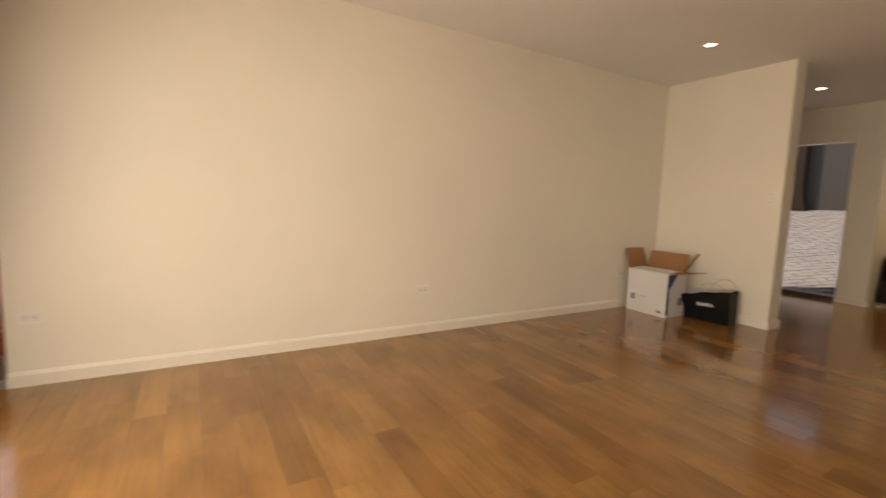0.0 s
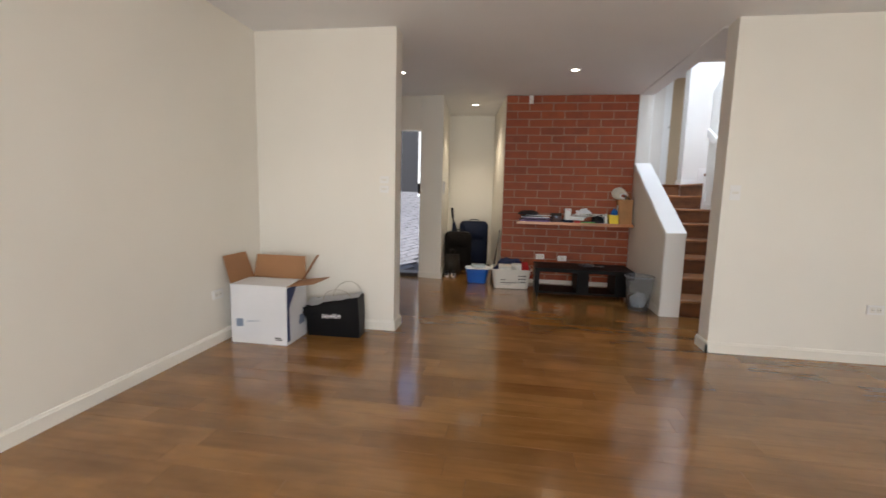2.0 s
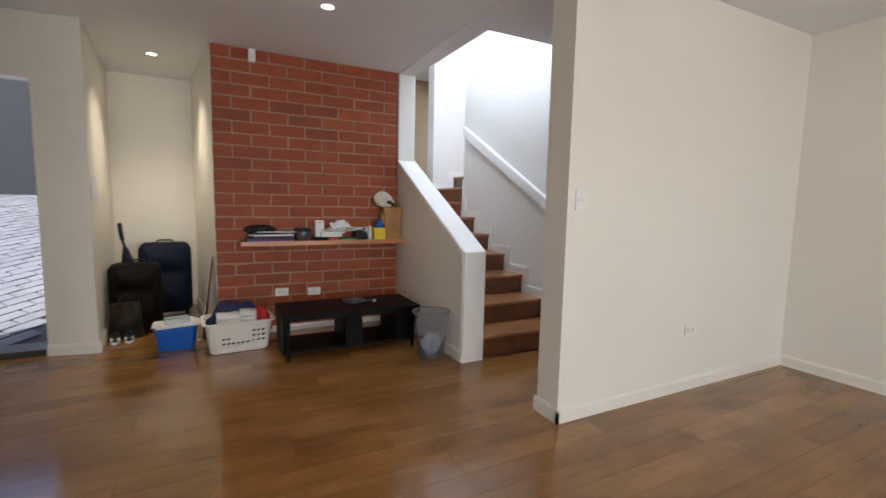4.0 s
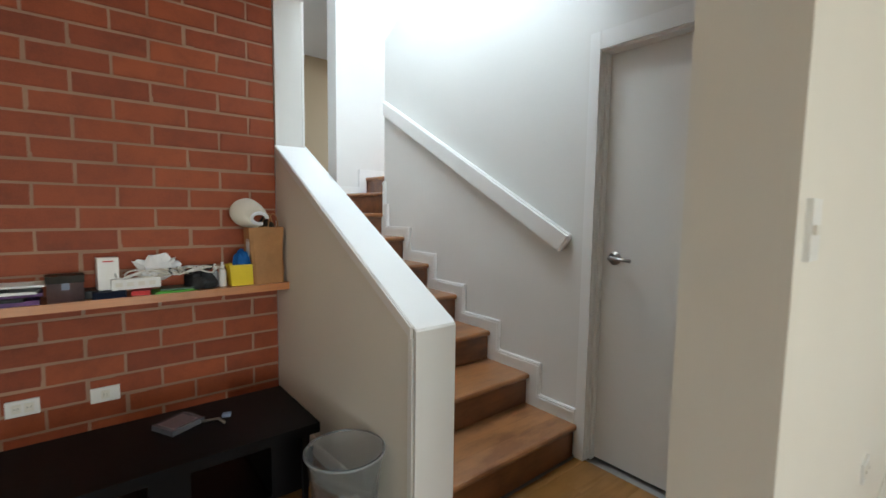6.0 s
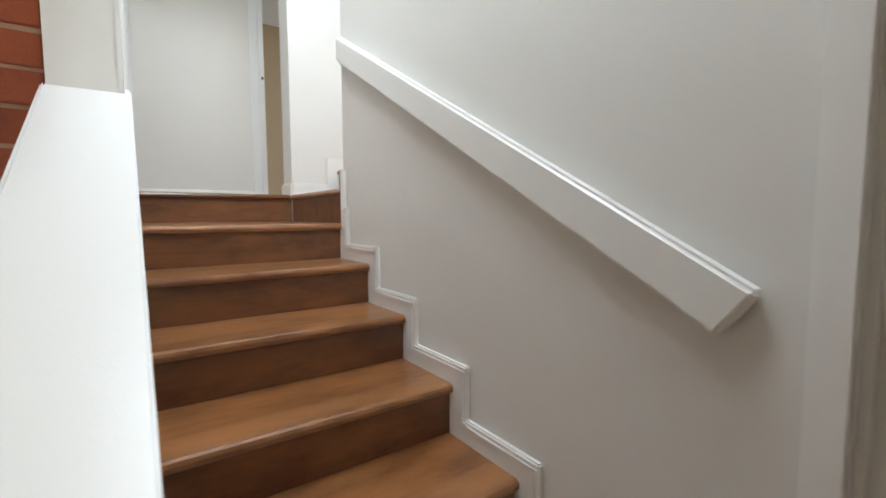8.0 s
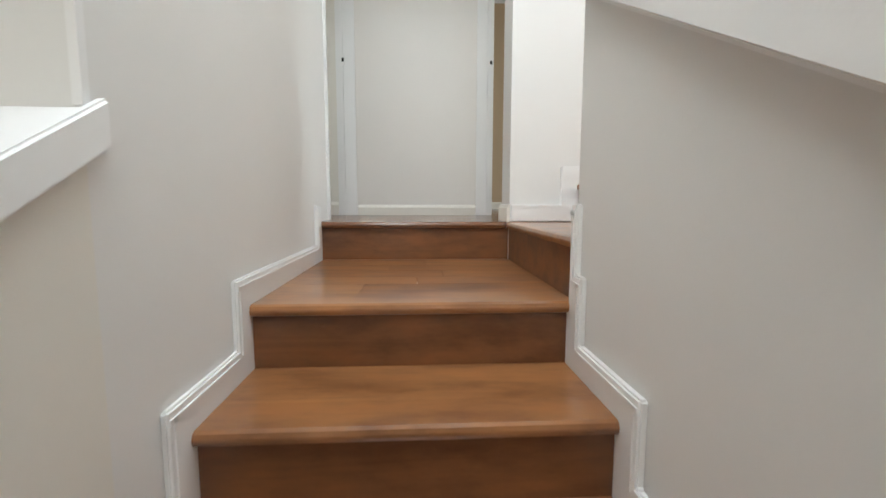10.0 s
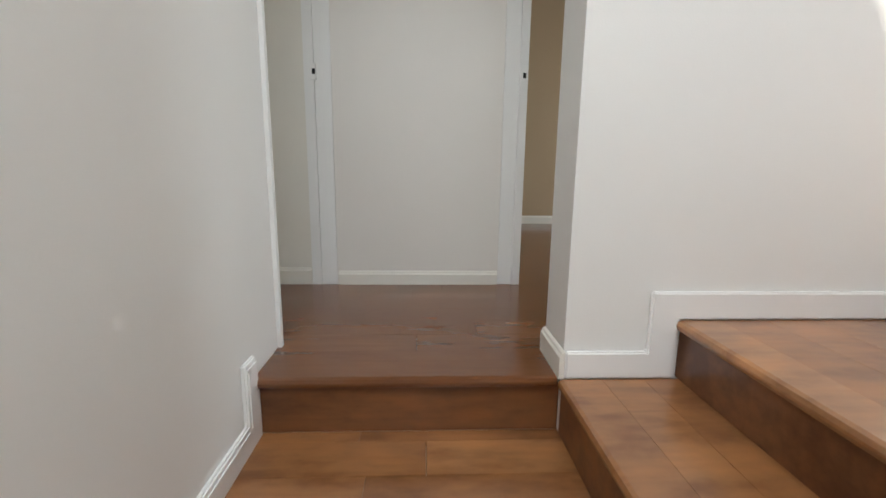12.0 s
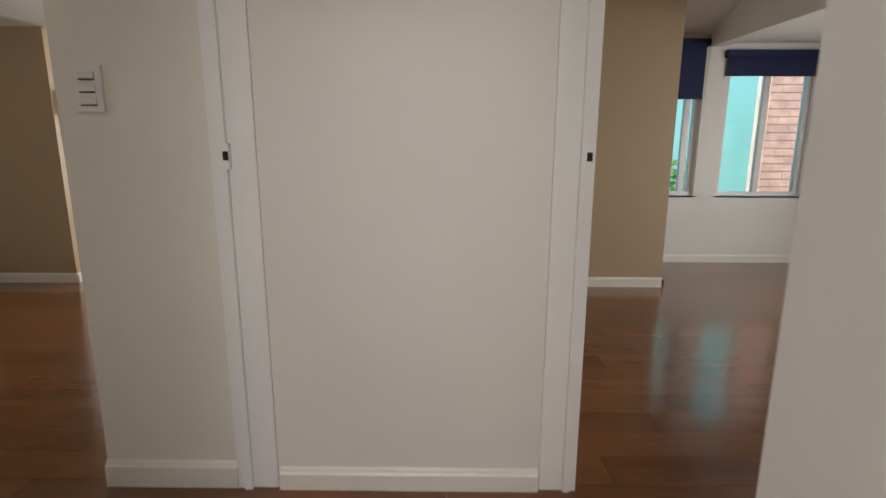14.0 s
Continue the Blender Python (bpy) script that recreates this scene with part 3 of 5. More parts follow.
def stepped_skirting(x0, x1, top, bottom, name):
    bm = bmesh.new()
    prism(bm, top + bottom[::-1], x0, x1, "x")
    structure(name, soften(bm, 0.005, 2), TRIM, "white stepped skirting along the stairs", "skirting")
    bm = bmesh.new()
    for (y0, z0), (y1, z1) in zip(top, top[1:]):
        w = 0.003 if x1 > 4.6 else -0.003
        xa, xb = sorted((x0 if w > 0 else x1, (x0 - w) if w > 0 else (x1 - w)))
        if abs(z1 - z0) < 1e-6:
            box(bm, xa, min(y0, y1) + 0.004, z0 - 0.030, xb, max(y0, y1) - 0.002, z0 - 0.018)
        else:
            box(bm, xa, y0 + 0.018, min(z0, z1) - 0.016, xb, y0 + 0.028, max(z0, z1) - 0.0185)
    structure(name + "_bead", bm, TRIM, "white bead on the stair skirting", "skirting")


def flight(end):
    top, low = [], []
    for k in range(1, 8):
        y = NOSE[k - 1]
        top += [(y - 0.075, (k - 1) * R + 0.082 if k > 1 else 0.0), (y - 0.075, k * R + 0.082)]
        low += [(y + 0.03, (k - 1) * R - 0.02 if k > 1 else 0.0), (y + 0.03, k * R - 0.02)]
    return top + end[0], low + end[1]


top, low = flight(([(NOSE[6] - 0.03, 7 * R + 0.082), (NOSE[6] - 0.03, UP + 0.092), (3.142, UP + 0.092)], [(3.142, 7 * R - 0.02)]))
top, low = [(1.160, R + 0.082)] + top[2:], [(1.160, R - 0.02)] + low[2:]
stepped_skirting(SR - 0.020, SR + 0.001, top, low, "trim_skirting_right")
top, low = flight(([(3.985, 7 * R + 0.082), (3.985, UP + 0.078), (4.06, UP + 0.078)], [(4.08, 7 * R - 0.02), (4.08, UP - 0.02)]))
top[0], top[1] = (1.15, 0.0), (1.15, R + 0.082)
stepped_skirting(SL - 0.001, SL + 0.016, top, low, "trim_skirting_left")
bm = bmesh.new()
prism(bm, [(SR + 0.002, UP), (SR + 0.002, UP + 0.085), (5.243, UP + 0.085), (5.243, UP + R + 0.085), (6.15, UP + R + 0.085), (6.15, UP + R), (5.33, UP + R), (5.33, UP)], 4.047, 4.066, "y")
structure("trim_skirting_far", soften(bm, 0.005), TRIM, "white stepped skirting on the far stair wall", "skirting")
baseboard(SR, 4.05, SR, 4.268, 1, UP, 0.085)

# opening to the hall: plaster jambs with edge beads
structure("trim_hall_jamb_left", soften(boxes((SL - 0.004, 4.295, UP, SL + 0.014, 4.318, 3.7)), 0.006), TRIM, "white corner bead at the hall opening", "trim")
structure("wall_hall_left_jamb", boxes((3.893, 4.06, UP - 0.012, SL, 4.312, 5.3)), WHITE, "white jamb of the hall opening", "wall")

# handrail board on the right stair wall
rail = thing("handrail", "wide white painted board handrail fixed to the wall", "handrail")
y0, z0, y1 = 1.288, 1.110, 3.105
g = 0.552
bm = bmesh.new()
prism(bm, [(y0, z0), (y1, z0 + g * (y1 - y0)), (y1, z0 + g * (y1 - y0) + 0.128), (y0 - 0.068, z0 - 0.068 * g + 0.130)], SR - 0.045, SR, "x")
part("board", soften(bm, 0.010, 3), TRIM, rail)


# ---- doors ----
def lever_handle(parent, x, y, z):
    bm = bmesh.new()
    rings(bm, [[(x - dx, y + r * math.cos(a), z + r * math.sin(a)) for a in [2 * math.pi * i / 28 for i in range(28)]] for dx, r in ((0, 0.034), (0.006, 0.034), (0.011, 0.029), (0.013, 0.018), (0.040, 0.0125), (0.046, 0.0125))])
    h = part("rose", bm, STEEL, parent, "round satin steel rose", True)
    bm = bmesh.new()
    tube(bm, [(x - 0.042, y + 0.012, z), (x - 0.050, y - 0.02, z + 0.002), (x - 0.048, y - 0.06, z), (x - 0.044, y - 0.105, z - 0.003)], 0.0095, 10)
    part("lever", bm, STEEL, h, "satin steel lever", True)


door = tagged(new("door_1"), "closed plain white door with a steel lever", "door", kind="structure")
part("leaf", soften(boxes((5.060, 0.30, 0.008, 5.095, 1.098, 2.118)), 0.003), paint("white_door_paint", (0.80, 0.785, 0.75), 0.4), door)
lever_handle(door, 5.060, 1.018, 1.096)
casing = tagged(new("trim_door_casing"), "white painted door casing", "casing", kind="structure")
part("jamb_board", soften(boxes((SR + 0.004, 1.100, 0, 5.10, 1.116, 2.135)), 0.003), TRIM, casing)
part("stop_board", soften(boxes((5.030, 1.086, 0, 5.059, 1.0995, 2.118)), 0.003), TRIM, casing)
part("face_board", soften(boxes((SR - 0.0165, 1.102, 0, SR + 0.002, 1.158, 2.215)), 0.005), TRIM, casing)
part("head_board", soften(boxes((SR - 0.016, 0.25, 2.130, SR + 0.002, 1.101, 2.215)), 0.005), TRIM, casing)
part("head_jamb", soften(boxes((SR + 0.004, 0.29, 2.119, 5.10, 1.0995, 2.134)), 0.003), TRIM, casing)

# entrance doorway: dark threshold and the paved ramp outside
structure("trim_threshold", soften(boxes((0.05, 2.60, -0.014, 0.95, 2.84, 0.05)), 0.006), surface("dark_metal_threshold", (0.05, 0.045, 0.045), 0.4), "dark metal threshold", "threshold")
def ramp_z(y):
    return 0.0 + (y - 2.86) * 0.215
bm = bmesh.new()
prism(bm, [(2.86, -0.4), (12.0, -0.4), (12.0, ramp_z(12) - 0.012), (2.86, -0.012)], -7.0, 0.88, "x")
structure("ramp", bm, JOINT, "dark joints between the ramp pavers", "ramp")
structure("wall_ramp_side", boxes((0.925, 4.35, -0.4, 0.939, 6.59, 3.2), (0.93, 2.74, -0.4, 0.949, 4.35, 3.2)), paint("grey_outside_plaster", (0.42, 0.40, 0.40), 0.9), "grey plaster wall beside the ramp", "wall")
gate = tagged(new("garage_gate"), "grey metal garage gate at the top of the ramp", "gate")
part("sheet", boxes((-2.35, 8.72, 0.9, 0.93, 8.80, 4.2)), GREY_GATE, gate)
part("frame", boxes((-2.40, 8.68, 0.9, -2.32, 8.72, 4.2), (-2.32, 8.68, 4.1, 0.93, 8.72, 4.2)), GREY_GATE, gate)
post = tagged(new("gate_post"), "dark brown wooden post with a flared foot beside the gate", "post")
bm = prism(bmesh.new(), [(-2.30, 0.9), (-1.66, 0.9), (-1.69, 1.20), (-1.75, 1.32), (-1.81, 1.50), (-1.85, 1.80), (-1.86, 4.05), (-2.30, 4.05)], 8.54, 8.66, "y")
part("timber", soften(bm, 0.008), surface("dark_brown_timber", (0.018, 0.009, 0.006), 0.7, vary=0.3, grain=50, spec=0.2), post)
# dark colour stands in for the shade deep inside the garage
structure("wall_garage_back", boxes((-7.0, 12.0, -0.4, 0.93, 12.2, 4.2)), surface("garage_void_shade", (0.05, 0.045, 0.045), 0.9), "dark wall standing for the shaded garage behind the gate", "wall")
structure("garage_roof", boxes((-7.0, 8.9, 4.2, 0.93, 12.2, 4.3)), GREY_GATE, "grey roof over the garage", "roof")

# ---- hall panel: boarded doorway with its mouldings and strike plates ----
panel = tagged(new("trim_hall_panel"), "white panel between painted casings in the hall", "panel", kind="structure")
HP = 5.142
part("panel_sheet", boxes((4.117, HP - 0.004, UP, 4.971, HP, 4.2)), paint("warm_white_panel_paint", (0.80, 0.76, 0.71), 0.45), panel)
for x0, x1, d in ((4.036, 4.116, 0.010), (4.972, 5.046, 0.010), (3.986, 4.010, 0.014), (4.0105, 4.0355, 0.022), (5.0465, 5.068, 0.022), (5.0685, 5.089, 0.014)):
    part("casing_board", soften(boxes((x0, HP - d, UP, x1, HP, 4.2)), 0.005, 2), TRIM, panel)
for x in (4.032, 5.064):
    plate = part("strike_plate", soften(boxes((x - 0.016, HP - 0.026, 2.512, x + 0.014, HP - 0.012, 2.584)), 0.003), TRIM, panel, "painted strike plate")
    part("latch_hole", soften(boxes((x - 0.003, HP - 0.0285, 2.537, x + 0.012, HP - 0.024, 2.562)), 0.003), HOLE, plate, "dark latch hole")


# ---- switches and sockets ----
def wall_plate(kind, at, turn, w=0.115, h=0.072, gangs=1, upright=False):
    """A cover plate that faces -y before it is turned."""
    label = {"socket": "white plastic double socket on the wall", "switch": "white plastic light switch on the wall"}[kind]
    t = thing("wall_" + kind, label, kind, at, turn, "wall " + kind + "s")
    part("cover", soften(boxes((-w / 2, -0.010, -h / 2, w / 2, 0.0, h / 2)), 0.004), PLASTIC_WHITE, t)
    for i in range(gangs):
        u = (i - (gangs - 1) / 2)
        if kind == "socket":
            c = (u * 0.045, 0)
            m = part("socket_face", soften(boxes((c[0] - 0.017, -0.0125, -0.021, c[0] + 0.017, -0.009, 0.021)), 0.003), PLASTIC_CREAM, t)
            for dx in (-0.006, 0.006):
                part("slot", boxes((c[0] + dx - 0.001, -0.0132, -0.004, c[0] + dx + 0.001, -0.0122, 0.006)), HOLE, m)
        else:
            c = (0, u * h / (gangs + 0.6)) if upright else (u * w / (gangs + 0.6), 0)
            if gangs > 1:
                # dark bar on the cover, drawn for the shade below each rocker
                part("gap", boxes((c[0] - 0.022, -0.0152, c[1] - 0.0125, c[0] + 0.022, -0.0095, c[1] - 0.0105)), HOLE, t, "dark bar for the shaded gap under the rocker")
            part("rocker", soften(boxes((c[0] - 0.022, -0.0145, c[1] - 0.009, c[0] + 0.022, -0.009, c[1] + 0.009)), 0.003), PLASTIC_CREAM, t)
    return t


wall_plate("socket", (0, -0.624, 0.40), 90, gangs=2)
wall_plate("socket", (0, -3.219, 0.39), 90, gangs=2)
wall_plate("socket", (0, -5.784, 0.41), 90, gangs=2)
wall_plate("socket", (5.083, 0.05, 0.43), 0, gangs=2)
wall_plate("socket", (2.708, 2.615, 0.382), 0, 0.12, 0.075, gangs=2)
wall_plate("socket", (3.014, 2.615, 0.370), 0, 0.12, 0.075)
wall_plate("switch", (1.189, 0, 1.345), 0, 0.075, 0.06)
wall_plate("switch", (1.189, 0, 1.265), 0, 0.075, 0.06)
wall_plate("switch", (4.010, 0.05, 1.30), 0, 0.072, 0.115, 1, True)
wall_plate("switch", (3.655, 5.142, 2.735), 0, 0.078, 0.125, 3, True)
intercom = thing("door_intercom", "small white intercom on the alcove wall", "intercom", (1.268, 2.72, 1.33), 95)
part("case", soften(boxes((-0.03, -0.03, -0.09, 0.03, 0, 0.09)), 0.006), PLASTIC_WHITE, intercom)
sensor = thing("alarm_detector", "small white alarm detector high on the brick wall", "detector", (2.485, 2.614, 2.545))
part("case", soften(boxes((-0.028, -0.045, -0.055, 0.028, 0, 0.055)), 0.010, 3), PLASTIC_WHITE, sensor)
part("lens", soften(boxes((-0.018, -0.050, -0.04, 0.018, -0.044, 0.0)), 0.004), PLASTIC_CREAM, sensor)

# ---- recessed ceiling lamps ----
for x, y in ((1.017, -0.988), (0.971, 1.372), (1.664, 3.234), (2.90, 1.396)):
    t = thing("downlight", "round recessed ceiling lamp, switched on", "downlight", (x, y, H), 0, "ceiling downlights")
    bm = bmesh.new()
    rings(bm, [circle(0, 0, 0.0, 0.060), circle(0, 0, -0.006, 0.058), circle(0, 0, -0.006, 0.043), circle(0, 0, -0.001, 0.040)], False)
    part("trim_ring", bm, PLASTIC_WHITE, t, "white trim ring", True)
    bm = bmesh.new()
    bm.faces.new([bm.verts.new(p) for p in circle(0, 0, -0.003, 0.042)][::-1])
    bmesh.ops.extrude_face_region(bm, geom=bm.faces[:])
    for v in bm.verts[:24]:
        v.co.z = -0.0005
    bmesh.ops.recalc_face_normals(bm, faces=bm.faces)
    part("lamp_face", bm, LAMP_GLOW, t, "glowing lamp face")
    warm = lamp("downlight_beam", "SPOT", (4.5 if x > 2 else 4.0) if y < 3 else 24.0, (1.0, 0.80, 0.55), look((x, y, H - 0.10), (x, y, 0)), 0.09)
    if y > 3:
        warm.data.spot_size, warm.data.spot_blend = radians(112), 1.0

# ---- living room: open carton and gift bag ----
carton = thing("cardboard_box", "open white cardboard box with brown insides, standing by the wall", "box", (0.088, -0.582, 0))
W, D, T = 0.482, 0.335, 0.475
for d in ((0, 0, 0, W, 0.005, T), (0, D - 0.005, 0, W, D, T), (0, 0.005, 0, 0.005, D - 0.005, T), (W - 0.005, 0.005, 0, W, D - 0.005, T), (0.005, 0.005, 0, W - 0.005, D - 0.005, 0.006)):
    part("panel", boxes(d), CARTON_WHITE, carton)
part("lining", boxes((0.0055, 0.0055, 0.3, W - 0.0055, 0.0085, T - 0.002), (0.0055, D - 0.0085, 0.3, W - 0.0055, D - 0.0055, T - 0.002), (0.0055, 0.009, 0.3, 0.0085, D - 0.009, T - 0.002),
                     (W - 0.0085, 0.009, 0.3, W - 0.0055, D - 0.009, T - 0.002), (0.0055, 0.009, 0.295, W - 0.0055, D - 0.009, 0.30)), CARTON, carton, "brown carton inside")


def flap(a, b, way, size, material, taper=0.015, label="brown flap", thick=0.004):
    """A flap hinged on the edge a-b that reaches out along way."""
    a, b, way = Vector(a), Vector(b), Vector(way).normalized() * size
    side = (b - a).normalized() * taper
    n = (b - a).cross(way).normalized() * thick
    bm = bmesh.new()
    quad = [a, b, b + way - side, a + way + side]
    rings(bm, [quad, [p + n for p in quad]])
    return part("flap", bm, material, carton, label)


flap((0, 0, T), (W, 0, T), (0.0, 0.97, 0.06), 0.235, CARTON_WHITE, label="white flap folded over the top")
flap((0, D, T + 0.002), (W, D, T + 0.002), (0, 0.14, 0.85), 0.20, CARTON)
flap((0, 0.0, T + 0.004), (0, D, T + 0.004), (-0.30, 0.0, 0.95), 0.23, CARTON)
flap((W, D, T + 0.002), (W, 0.0, T + 0.002), (0.72, 0.05, 0.10), 0.22, CARTON)
flap((W - 0.012, D - 0.01, T + 0.004), (W - 0.012, D - 0.06, T + 0.004), (0.40, 0, 0.62), 0.26, CARTON, 0.0)
bm = bmesh.new()
prism(bm, [(0.004, 0.03), (0.045, 0.03), (0.035, 0.30), (0.17, T - 0.01), (0.004, T - 0.01)], W + 0.0008, W + 0.0022, "x")
part("print", bm, NAVY, carton, "navy printed stripe")
part("print", boxes((W + 0.001, 0.20, 0.12, W + 0.002, 0.30, 0.20)), GREY_PRINT, carton, "grey print")
part("label", boxes((0.045, -0.0018, 0.135, 0.105, -0.0006, 0.200)), GREY_PRINT, carton, "small grey-blue printed square")
part("print", boxes((0.135, -0.0018, 0.188, 0.255, -0.0006, 0.191), (0.135, -0.0018, 0.178, 0.215, -0.0006, 0.181)), GREY_PRINT, carton, "fine printed lines")
part("print", boxes((0.375, -0.0018, 0.052, 0.430, -0.0006, 0.062), (0.385, -0.0018, 0.038, 0.440, -0.0006, 0.046)), PLASTIC_DARK, carton, "small dark print")

bag = thing("gift_bag", "black paper gift bag with white tissue and twine handles", "bag", (0.602, -0.285, 0), 2)
BW, BD = 0.455, 0.15
low_ring = [(0, 0, 0), (BW, 0, 0), (BW, BD, 0), (0, BD, 0)]
mid_ring = [(-0.01, -0.012, 0.14), (BW + 0.004, -0.012, 0.16), (BW + 0.004, BD, 0.16), (-0.01, BD, 0.14)]
top_ring = [(-0.055, -0.03, 0.245), (BW - 0.012, -0.012, 0.350), (BW - 0.01, BD + 0.015, 0.355), (-0.02, BD + 0.025, 0.285)]
bm = bmesh.new()
inset = 0.004
inner = [(p[0] + (inset if i in (0, 3) else -inset), p[1] + (inset if i < 2 else -inset), p[2] - 0.001) for i, p in enumerate(top_ring)]
inner_low = [(p[0], p[1], p[2] - 0.06) for p in inner]
rings(bm, [low_ring, mid_ring, top_ring, inner, inner_low])
part("body", bm, BLACK_PAPER, bag)
bm = bmesh.new()
rnd = random.Random(2)
grid = []
for j in range(5):
    row = []
    for i in range(11):
        u, v = i / 10, j / 4
        a = Vector(inner[0]).lerp(Vector(inner[1]), u)
        b = Vector(inner[3]).lerp(Vector(inner[2]), u)
        p = a.lerp(b, 0.03 + 0.94 * v) + Vector((0, 0, 0.006 + rnd.uniform(-0.010, 0.012)))
        row.append(bm.verts.new(p))
    grid.append(row)
for a, b in zip(grid, grid[1:]):
    for i in range(10):
        bm.faces.new((a[i], a[i + 1], b[i + 1], b[i]))
sol = bmesh.ops.solidify(bm, geom=bm.faces[:], thickness=0.003)
part("tissue", bm, WHITE_PAPER, bag, "crumpled white tissue")
for y, lean in ((0.0, -0.02), (BD, 0.05)):
    bm = bmesh.new()
    pts = [(0.27 + 0.13 * math.cos(a) + (0.03 if y else 0.0), y + lean * math.sin(a), 0.315 + (0.13 if y else 0.10) * math.sin(a)) for a in [math.pi * k / 16 for k in range(17)]]
    tube(bm, pts, 0.0035, 6)
    part("handle", bm, STRING, bag, "pale twine handle", True)
bm = bmesh.new()
for i, (x, w) in enumerate(((0.135, 0.040), (0.182, 0.034), (0.223, 0.030), (0.260, 0.034))):
    z = 0.158 + i * 0.003
    for a, b in ((0.0, 0.010), (w - 0.010, w)):
        box(bm, x + a, -0.0166, z, x + b, -0.0144, z + (0.040 if i % 2 == 0 else 0.030))
    box(bm, x + 0.010, -0.0165, z + 0.012, x + w - 0.010, -0.0145, z + 0.022)
part("print", bm, WHITE_PAPER, bag, "white printed mark")

# ---- luggage alcove ----


def rounded(w, d, z, r=0.05, n=5):
    pts = []
    for cx, cy, a0 in ((w - r, d - r, 0), (-w + r, d - r, 90), (-w + r, -d + r, 180), (w - r, -d + r, 270)):
        pts += [(cx + r * math.cos(radians(a0 + 90 * k / n)), cy + r * math.sin(radians(a0 + 90 * k / n)), z) for k in range(n + 1)]
    return pts


def suitcase(label, at, turn, w, d, h, material, handle=True, ribs=3):
    t = thing("suitcase", label, "suitcase", at, turn, "luggage in the alcove")
    def outline(grow, low, high, r):
        return [(x, z + (low + high) / 2) for x, z, _ in rounded(w / 2 + grow, (high - low) / 2, 0, r, 6)]

    bm = prism(bmesh.new(), outline(0, 0.045, h, 0.075), -d / 2, d / 2, "y")
    part("shell", soften(bm, 0.022, 3, 60), material, t, smooth=True)
    bm = prism(bmesh.new(), outline(-0.045, 0.10, h * 0.60, 0.04), -d / 2 - 0.030, -d / 2 + 0.004, "y")
    part("front_pocket", soften(bm, 0.012, 3, 60), material, t, smooth=True)
    bm = prism(bmesh.new(), outline(-0.060, h * 0.64, h - 0.07, 0.03), -d / 2 - 0.014, -d / 2 + 0.004, "y")
    part("top_pocket", soften(bm, 0.006, 2, 60), material, t, smooth=True)
    for y in (-d * 0.32, d * 0.30):
        bm = prism(bmesh.new(), outline(0.004, 0.041, h + 0.004, 0.078), y - 0.006, y + 0.006, "y")
        part("piping", soften(bm, 0.004, 2, 60), PLASTIC_DARK, t, "black edge piping")
    for sx in (-1, 1):
        bm = bmesh.new()
        rings(bm, [[(sx * (w / 2 - 0.05) + e * 0.014, -d / 2 + 0.04 + 0.024 * math.cos(a), 0.024 + 0.024 * math.sin(a)) for a in [2 * math.pi * k / 16 for k in range(16)]] for e in (-1, 1)])
        part("wheel", bm, PLASTIC_DARK, t, "black wheel", True)
        part("foot", soften(boxes((sx * (w / 2 - 0.05) - 0.02, d / 2 - 0.06, 0.0, sx * (w / 2 - 0.05) + 0.02, d / 2 - 0.02, 0.05)), 0.006), PLASTIC_DARK, t)
    if handle:
        bm = bmesh.new()
        tube(bm, [(-0.075, 0, h - 0.005), (-0.07, 0, h + 0.022), (-0.05, 0, h + 0.032), (0.05, 0, h + 0.032), (0.07, 0, h + 0.022), (0.075, 0, h - 0.005)], 0.009, 8)
        part("handle", bm, PLASTIC_DARK, t, "black carrying handle", True)
    part("badge", soften(boxes((w / 2 - 0.10, -d / 2 - 0.006, h - 0.13, w / 2 - 0.075, -d / 2 + 0.004, h - 0.09)), 0.003), GREY_PRINT, t, "small grey badge")
    return t


suitcase("large navy fabric suitcase standing against the alcove wall", (1.655, 3.72, 0), 5, 0.47, 0.25, 0.785, CASE_NAVY)
suitcase("dark brown fabric suitcase standing in front of another", (1.466, 3.12, 0), 6, 0.41, 0.22, 0.650, CASE_DARK)
hb = thing("shoulder_bag", "worn olive leather bag leaning on a suitcase", "bag", (1.405, 2.93, 0), 4)
bm = boxes((-0.13, -0.055, 0.0, 0.13, 0.055, 0.31))
for v in bm.verts:
    if v.co.z > 0.1:
        v.co.x *= 0.82
        v.co.y = v.co.y * 0.5 + 0.03
part("body", soften(bm, 0.03, 3), LEATHER, hb, smooth=True)
bm = bmesh.new()
tube(bm, [(-0.05, -0.01, 0.27)] + [(-0.05 * math.cos(a), -0.012, 0.27 + 0.13 * math.sin(a)) for a in [math.pi * k / 10 for k in range(1, 10)]] + [(0.05, -0.01, 0.27)], 0.006, 6)
part("strap", bm, LEATHER, hb, "leather strap", True)
shoes = thing("sports_shoes", "black sports shoes with white stripes on the floor", "shoes", (1.395, 2.80, 0), 8)
